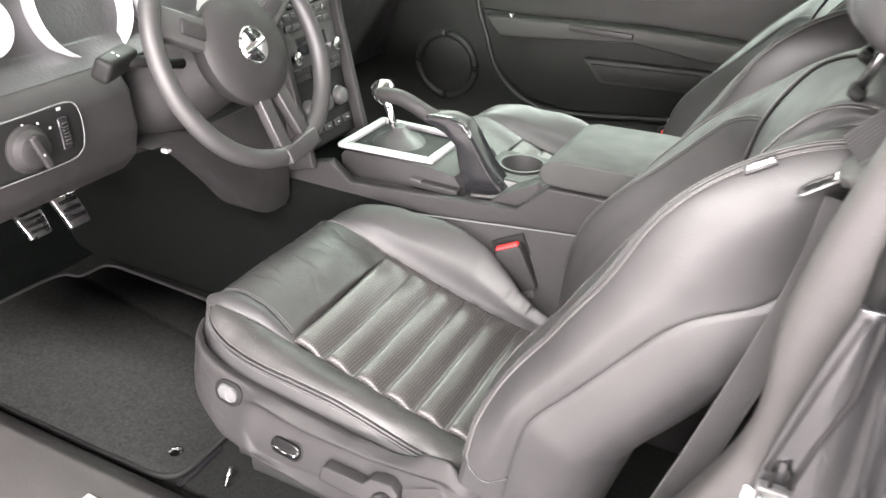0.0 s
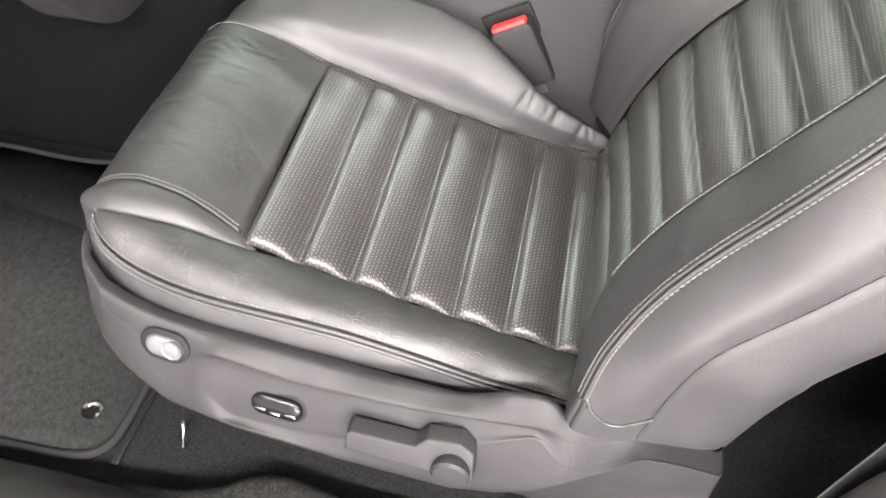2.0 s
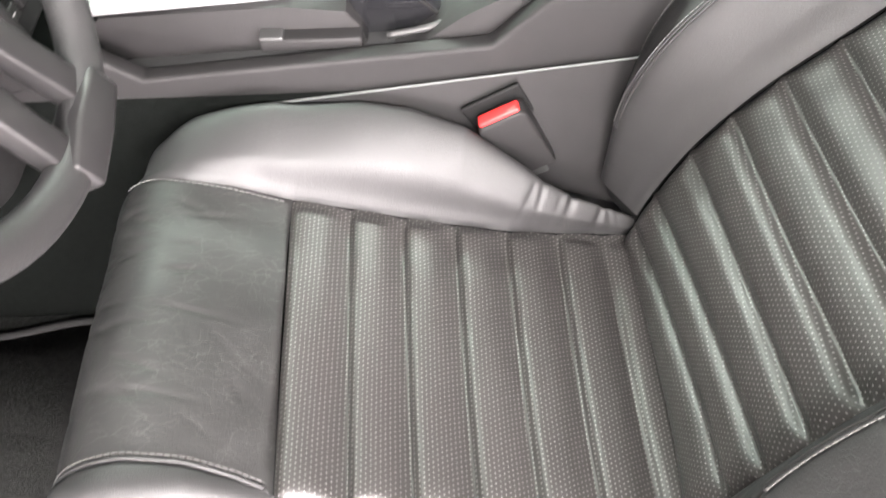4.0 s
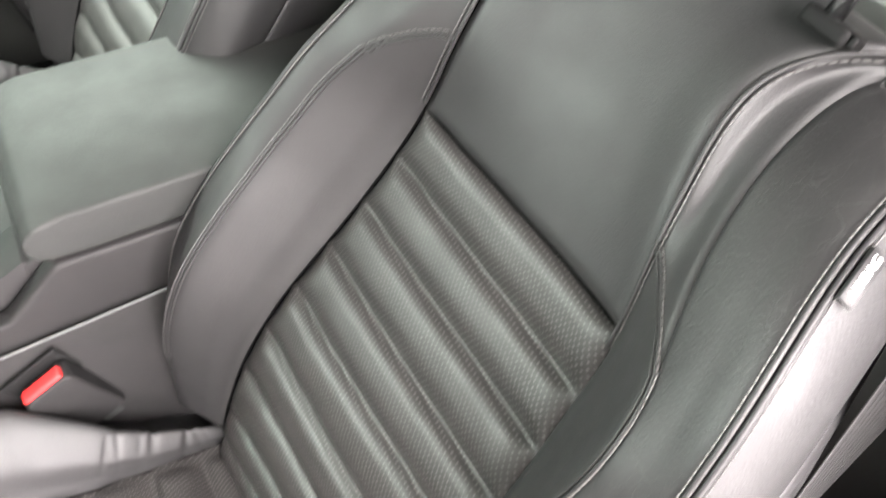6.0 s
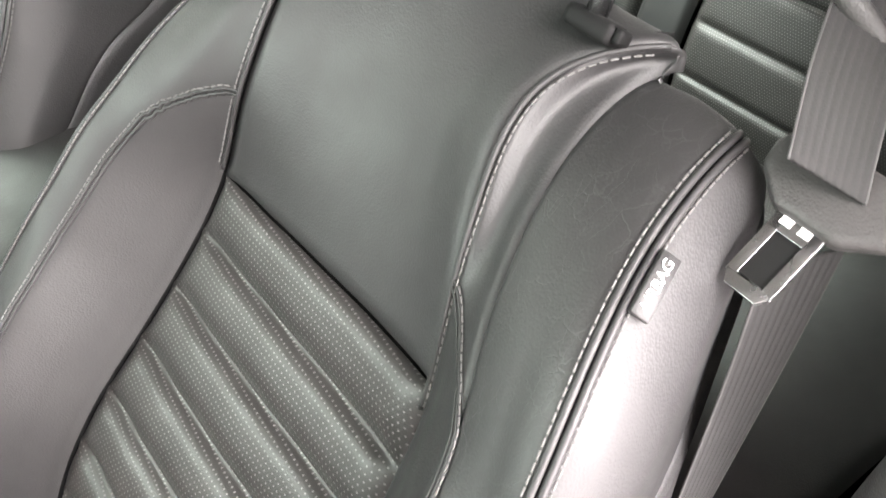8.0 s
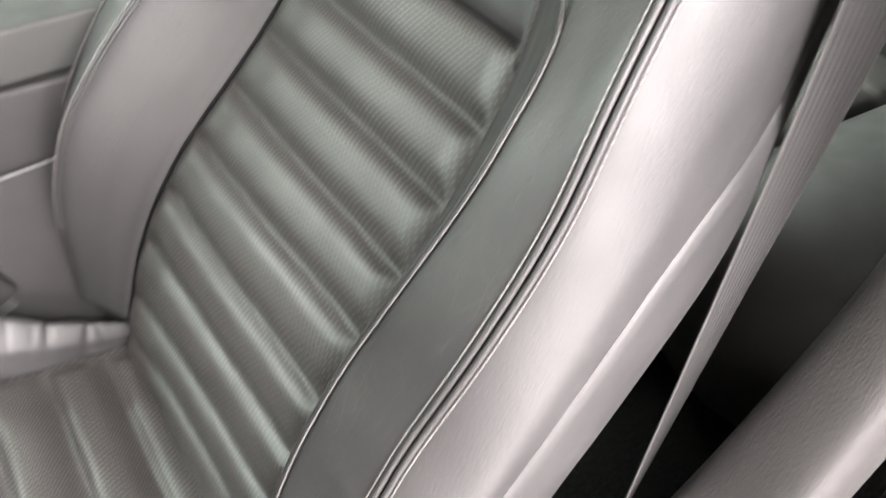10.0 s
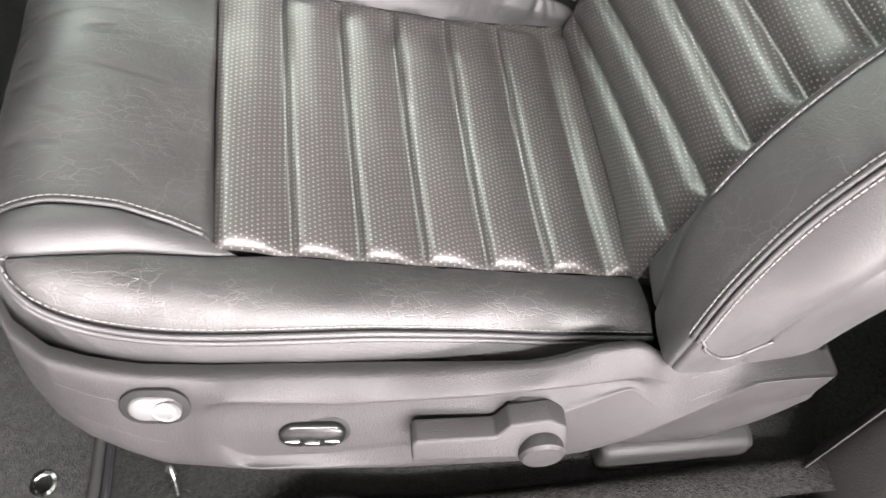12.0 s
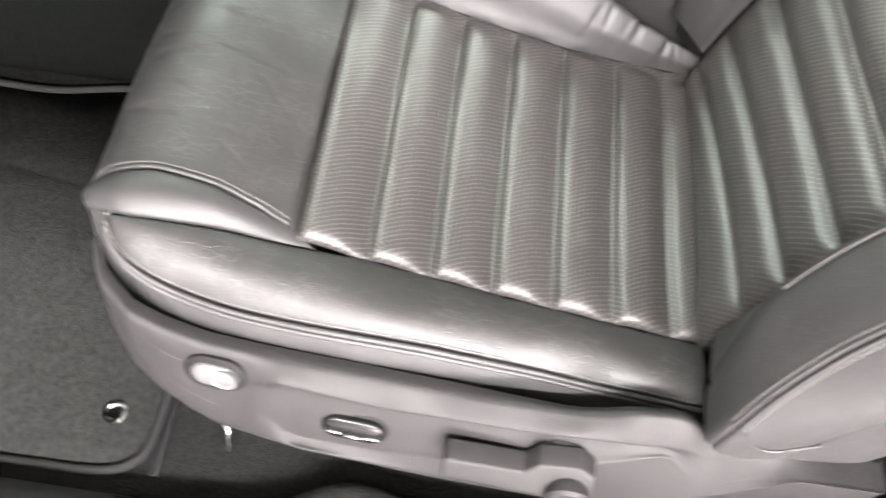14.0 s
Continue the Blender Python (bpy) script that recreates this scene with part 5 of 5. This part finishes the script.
# ---- passenger door ----
def passenger_door():
    d = thing("door_1", "dark grey passenger door panel with armrest and round speaker", "door", "", "structure")
    block("door_panel", -.78, 1.6, 1.215, 1.27, -.05, .68, DOOR_PLASTIC, d, "", .012, 2)
    auto_smooth(prism("lower_relief", [(-.30, .475), (-.285, .42), (-.24, .30), (-.145, .235), (-.02, .222), (.36, .265), (.95, .29), (.95, .47)], 1.195, 1.218, DOOR_PLASTIC, d, "", .010, seg=3))
    tube("relief_bead", [(x, 1.197, z) for x, z in spline([(-.31, .62), (-.315, .50), (-.285, .41), (-.24, .30), (-.145, .228), (-.02, .214), (.36, .257), (.9, .283)], 8)], .008, DOOR_PLASTIC, d, "", 10)
    auto_smooth(prism("armrest", [(-.265, .470), (-.02, .484), (.19, .495), (.60, .490), (.90, .485), (.90, .44), (.34, .435), (.16, .455), (-.03, .436), (-.22, .418)], 1.140, 1.198, DOOR_PAD, d, "paler armrest pad", .010, seg=3))
    block("pull_handle", -.015, .16, 1.129, 1.1405, .466, .482, PLASTIC_DARK, d, "", .004, 2)
    block("lock_pin", -.20, -.185, 1.145, 1.158, .47, .485, SATIN, d, "", .003, 2)
    auto_smooth(prism("pocket_rim", [(.02, .388), (.37, .405), (.355, .342), (.075, .322)], 1.170, 1.197, DOOR_PAD, d, "", .006, seg=3))
    prism("pocket", [(.045, .378), (.345, .394), (.335, .352), (.088, .335)], 1.164, 1.172, SHADOW_PLASTIC, d, "", .003)
    s = subpart("speaker", d, "round door speaker")
    m = pose(-.415, 1.214, .29, 90, 0, 0)
    lathe("speaker_grille", [(.0, .004), (.072, .006), (.080, .004), (.080, -.004), (.0, -.004)], m, SHADOW_PLASTIC, s, "", 48)
    for a0 in range(4):
        t = np.linspace(a0 * math.pi / 2 + .06, (a0 + 1) * math.pi / 2 - .06, 14)
        tube("speaker_ring", [m @ Vector((.094 * math.cos(a), .094 * math.sin(a), .006)) for a in t], .011, DOOR_PLASTIC, s, "", 10)
    return d


passenger_door()


# ---- rear seat ----
def rear_seat():
    r = thing("rear_seat", "black leather rear bench with ribbed perforated inserts", "rear seat")
    lin = np.linspace
    prof = spline([(.93, .06), (.90, .16), (.925, .235), (1.0, .262), (1.15, .262), (1.3, .262), (1.37, .262), (1.39, .235), (1.39, .17)], 10)
    pb = spline([(1.45, .20), (1.455, .27), (1.475, .36), (1.525, .50), (1.585, .63), (1.64, .70), (1.70, .71), (1.74, .66)], 10)
    for nm, pr, edges in (("cushion", prof, [(1.0 + k * .055) for k in range(8)]), ("backrest", pb, None)):
        L = np.concatenate([[0], np.cumsum(np.linalg.norm(np.diff(pr, axis=0), axis=1))])
        s = lin(0, L[-1], 150)
        x, z = np.interp(s, L, pr[:, 0]), np.interp(s, L, pr[:, 1])
        T = np.gradient(np.stack([x, z], 1), axis=0)
        T /= np.linalg.norm(T, axis=1, keepdims=True)
        N = np.stack([-T[:, 1], T[:, 0]], 1) if nm == "backrest" else np.stack([T[:, 1] * -1, T[:, 0]], 1)
        spans = ((-.24, .02, "side_bolster"), (.02, .455, "insert"), (.455, .755, "insert"), (.755, .98, "side_bolster")) if nm == "cushion" else (
            (-.24, -.06, "side_bolster"), (-.06, .40, "insert"), (.40, .50, "centre_pad"), (.50, .86, "insert"), (.86, .98, "side_bolster"))
        for y0, y1, kind in spans:
            y = lin(y0, y1, 40)
            e = np.minimum(y - y0, y1 - y)
            h = -.010 * np.clip(1 - e / .018, 0, 1) ** 2
            hh = np.broadcast_to(h, (len(s), len(y))).copy()
            if kind == "insert":
                rb = np.abs(np.modf((s + .02) / (.088 if nm == "backrest" else .115))[0] * 2 - 1) ** 8
                hh += (.010 * (1 - rb))[:, None] * np.clip(e / .02, 0, 1)[None, :] - .012
            elif kind == "side_bolster":
                hh += .030 * np.sin(np.clip((y - y0) / (y1 - y0), 0, 1) * math.pi)[None, :]
            P = np.stack([x[:, None] + N[:, :1] * hh, np.broadcast_to(y, hh.shape), z[:, None] + N[:, 1:] * hh], -1)
            uv = np.stack([np.broadcast_to(s[:, None], hh.shape), P[..., 1]], -1)
            grid_mesh(nm + "_" + kind, P, PERF if kind == "insert" else LEATHER, r, "", True, uv=uv)
    prism("backrest_core", [(1.48, .19), (1.49, .30), (1.55, .48), (1.62, .62), (1.67, .685), (1.74, .65), (1.74, .19)], -.22, .96, BLACK, r, "", .005)
    block("seat_base", .95, 1.5, -.23, .97, -.01, .20, CARPET_SHADED, r, "", .02, 2)
    return r


rear_seat()

# ---- pillar, quarter panel and belt ----
pillar = thing("pillar_trim", "grey plastic pillar trim behind the driver's seat", "pillar trim", "", "structure")
rows = []
for z, y0, y1, x in ((-.03, -.272, -.36, .545), (.12, -.276, -.36, .562), (.27, -.279, -.354, .594), (.36, -.282, -.352, .642), (.50, -.290, -.348, .695), (.64, -.297, -.345, .70), (.80, -.305, -.345, .735), (.98, -.31, -.35, .80), (1.12, -.30, -.35, .86)):
    rows.append([(1.95, y0 + .05, z), (1.10, y0 + .02, z), (.90, y0 + .006, z), (x + .05, y0, z), (x + .014, y0 - .002, z), (x, y0 - .016, z), (x - .002, y1 + .012, z), (x + .012, y1, z), (x + .05, y1 - .004, z)])
P = np.array([spline(r, 5) for r in rows])
P = np.stack([spline(P[:, j], 6) for j in range(P.shape[1])], 1)
grid_mesh("trim_shell", P, SILL_PLASTIC, pillar, "", False)
tube("seal", [(.735, -.372, -.05), (.745, -.372, .2), (.755, -.368, .5), (.765, -.362, .72), (.80, -.35, .95)], .013, BLACK, pillar, "black rubber door seal", 12)
jamb = thing("door_jamb", "dark painted door jamb with a chrome striker", "door jamb", "", "structure")
block("jamb_panel", .775, .80, -.60, -.385, -.35, .70, PAINT, jamb, "", .006, 2)
block("body_side", .80, 2.0, -.64, -.61, -.35, .66, PAINT, jamb, "", .01, 2)
block("quarter_glass", .86, 1.6, -.52, -.512, .68, .98, GLASS, jamb, "", .001, 1)
prism("jamb_recess", [(.706, .478), (.717, .548), (.734, .629), (.748, .691), (.769, .692), (.84, .46), (.716, .46)], -.400, -.390, GLOSS_BLACK, jamb, "shiny black recess in the jamb", .002)
tube("recess_rib", [(.756, -.4005, .684), (.738, -.4005, .612), (.722, -.4005, .540), (.716, -.4005, .512)], .0022, PLASTIC, jamb, "", 8)
tube("recess_rib", [(.768, -.4005, .684), (.764, -.4005, .61), (.748, -.4005, .55), (.738, -.4005, .50)], .0028, PLASTIC, jamb, "", 8)
block("latch_plate", .712, .742, -.412, -.396, .482, .500, KNOB, jamb, "dull metal latch plate", .003, 2)
block("latch_cap", .702, .712, -.410, -.396, .474, .486, WHITE, jamb, "small white cap", .003, 3)
tube("striker", [(.716, -.410, .492), (.718, -.424, .497), (.730, -.426, .499), (.738, -.414, .496)], .0025, CHROME, jamb, "chrome striker loop", 10)
for x, z in ((.722, .508), (.733, .515)):
    block("latch_tooth", x - .002, x + .002, -.408, -.398, z - .009, z + .009, BLACK, jamb, "", .001, 1)


def seat_belt():
    b = thing("seat_belt", "dark ribbed belt webbing hanging beside the driver's seat", "seat belt")
    def web(name, fr, re, n=16):
        F, R = spline(fr, n), spline(re, n)
        v = np.linspace(0, 1, 61)
        P = F[:, None] + (R - F)[:, None] * v[None, :, None]
        N = normals(P)
        ridge = .0006 * np.abs(np.sin(v * math.pi * 9))
        A = P + N * (ridge + .0006)[None, :, None]
        B = P - N * (ridge + .0006)[None, :, None]
        Q = np.concatenate([A, B[:, ::-1], A[:, :1]], 1)
        grid_mesh(name, Q, WEB, b, "", True)
        for e in (F, R):
            tube("selvedge", e, .0009, WEB_EDGE, b, "pale woven edge", 6)
    web("webbing", [(.52, -.300, .0), (.576, -.276, .2), (.638, -.248, .4), (.690, -.224, .6), (.704, -.214, .70)],
        [(.575, -.262, .0), (.622, -.250, .2), (.673, -.241, .4), (.724, -.233, .6), (.748, -.228, .70)])
    web("upper_webbing", [(0.704, -0.205, 0.758), (0.734, -0.185, 0.784), (0.77, -0.166, 0.803), (0.814, -0.143, 0.826)],
        [(0.723, -0.236, 0.744), (0.751, -0.218, 0.771), (0.788, -0.2, 0.791), (0.834, -0.18, 0.814)])
    tube("guide_loop", spline([(0.777, -0.209, 0.774), (0.775, -0.191, 0.788), (0.769, -0.176, 0.801), (0.768, -0.164, 0.812), (0.774, -0.16, 0.816), (0.782, -0.159, 0.816), (0.788, -0.164, 0.809), (0.793, -0.18, 0.797), (0.796, -0.201, 0.785)], 6), .0065, SILL_PLASTIC, b, "grey plastic belt guide loop", 10)
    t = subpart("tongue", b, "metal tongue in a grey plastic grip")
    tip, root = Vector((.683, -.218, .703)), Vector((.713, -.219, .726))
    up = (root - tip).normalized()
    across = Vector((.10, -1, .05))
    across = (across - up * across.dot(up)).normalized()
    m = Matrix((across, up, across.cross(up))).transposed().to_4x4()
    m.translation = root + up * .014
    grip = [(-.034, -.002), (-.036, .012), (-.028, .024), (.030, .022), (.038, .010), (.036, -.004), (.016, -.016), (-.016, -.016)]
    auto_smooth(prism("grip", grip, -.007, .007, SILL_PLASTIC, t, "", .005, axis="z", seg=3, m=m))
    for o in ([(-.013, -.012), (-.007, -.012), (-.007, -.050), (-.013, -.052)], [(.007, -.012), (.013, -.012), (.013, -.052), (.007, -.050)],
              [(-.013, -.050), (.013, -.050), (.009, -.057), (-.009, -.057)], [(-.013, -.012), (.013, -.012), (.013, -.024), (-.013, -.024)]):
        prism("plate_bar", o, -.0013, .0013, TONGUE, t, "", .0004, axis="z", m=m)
    # Black plate in the tongue's window, standing in for the shade behind it.
    block("slot_shade", -.0075, .0075, -.049, -.022, -.0009, -.0002, BLACK, t, "", .0, 1, m)
    for u in (-.006, .004):
        block("stamping", u - .003, u + .003, -.020, -.016, .0013, .0018, WHITE, t, "", 0, 1, m)
    return b


WEB_EDGE = mat("webbing_edge", (0.045, 0.044, 0.044), 0.65)
seat_belt()

# ---- garage round the car ----
tagged(block("ground", -5, 6, -5, 5, -.45, -.40, CONCRETE, None, "", 0), "grey painted garage floor", "floor", "", "structure")
for nm, b in dict(wall_north=(-5.1, -5, -5, 5), wall_south=(6, 6.1, -5, 5), wall_east=(-5, 6, 5, 5.1), wall_west=(-5, 6, -5.1, -5)).items():
    tagged(block(nm, *b, -.45, 3.0, PLASTER, None, "", 0), "plain pale garage wall", "wall", "", "structure")
tagged(block("garage_ceiling", -5.1, 6.1, -5.1, 5.1, 3.0, 3.1, PLASTER, None, "", 0), "plain white garage ceiling", "ceiling", "", "structure")
for x, y, w in ((.2, -3.2, 400), (2.8, -3.2, 400), (-2.2, 2.9, 250), (.3, 2.9, 250), (2.8, 2.9, 230)):
    area_lamp("ceiling_lamp", pose(x, y, 2.96), 2.3, .42, w, (1.0, 0.95, 0.94))
# Unseen fill lights added before solid walls; no doorway stands there.
area_lamp("side_fill_light", pose(2.4, -4.9, 0.75, 90, 0, 0), 4.6, 1.7, 490, (1.0, 0.90, 0.92))
area_lamp("front_fill_light", pose(-4.9, 2.3, 1.7, 0, -90, 0), 2.4, 5.0, 370, (1.0, 0.95, 0.96))
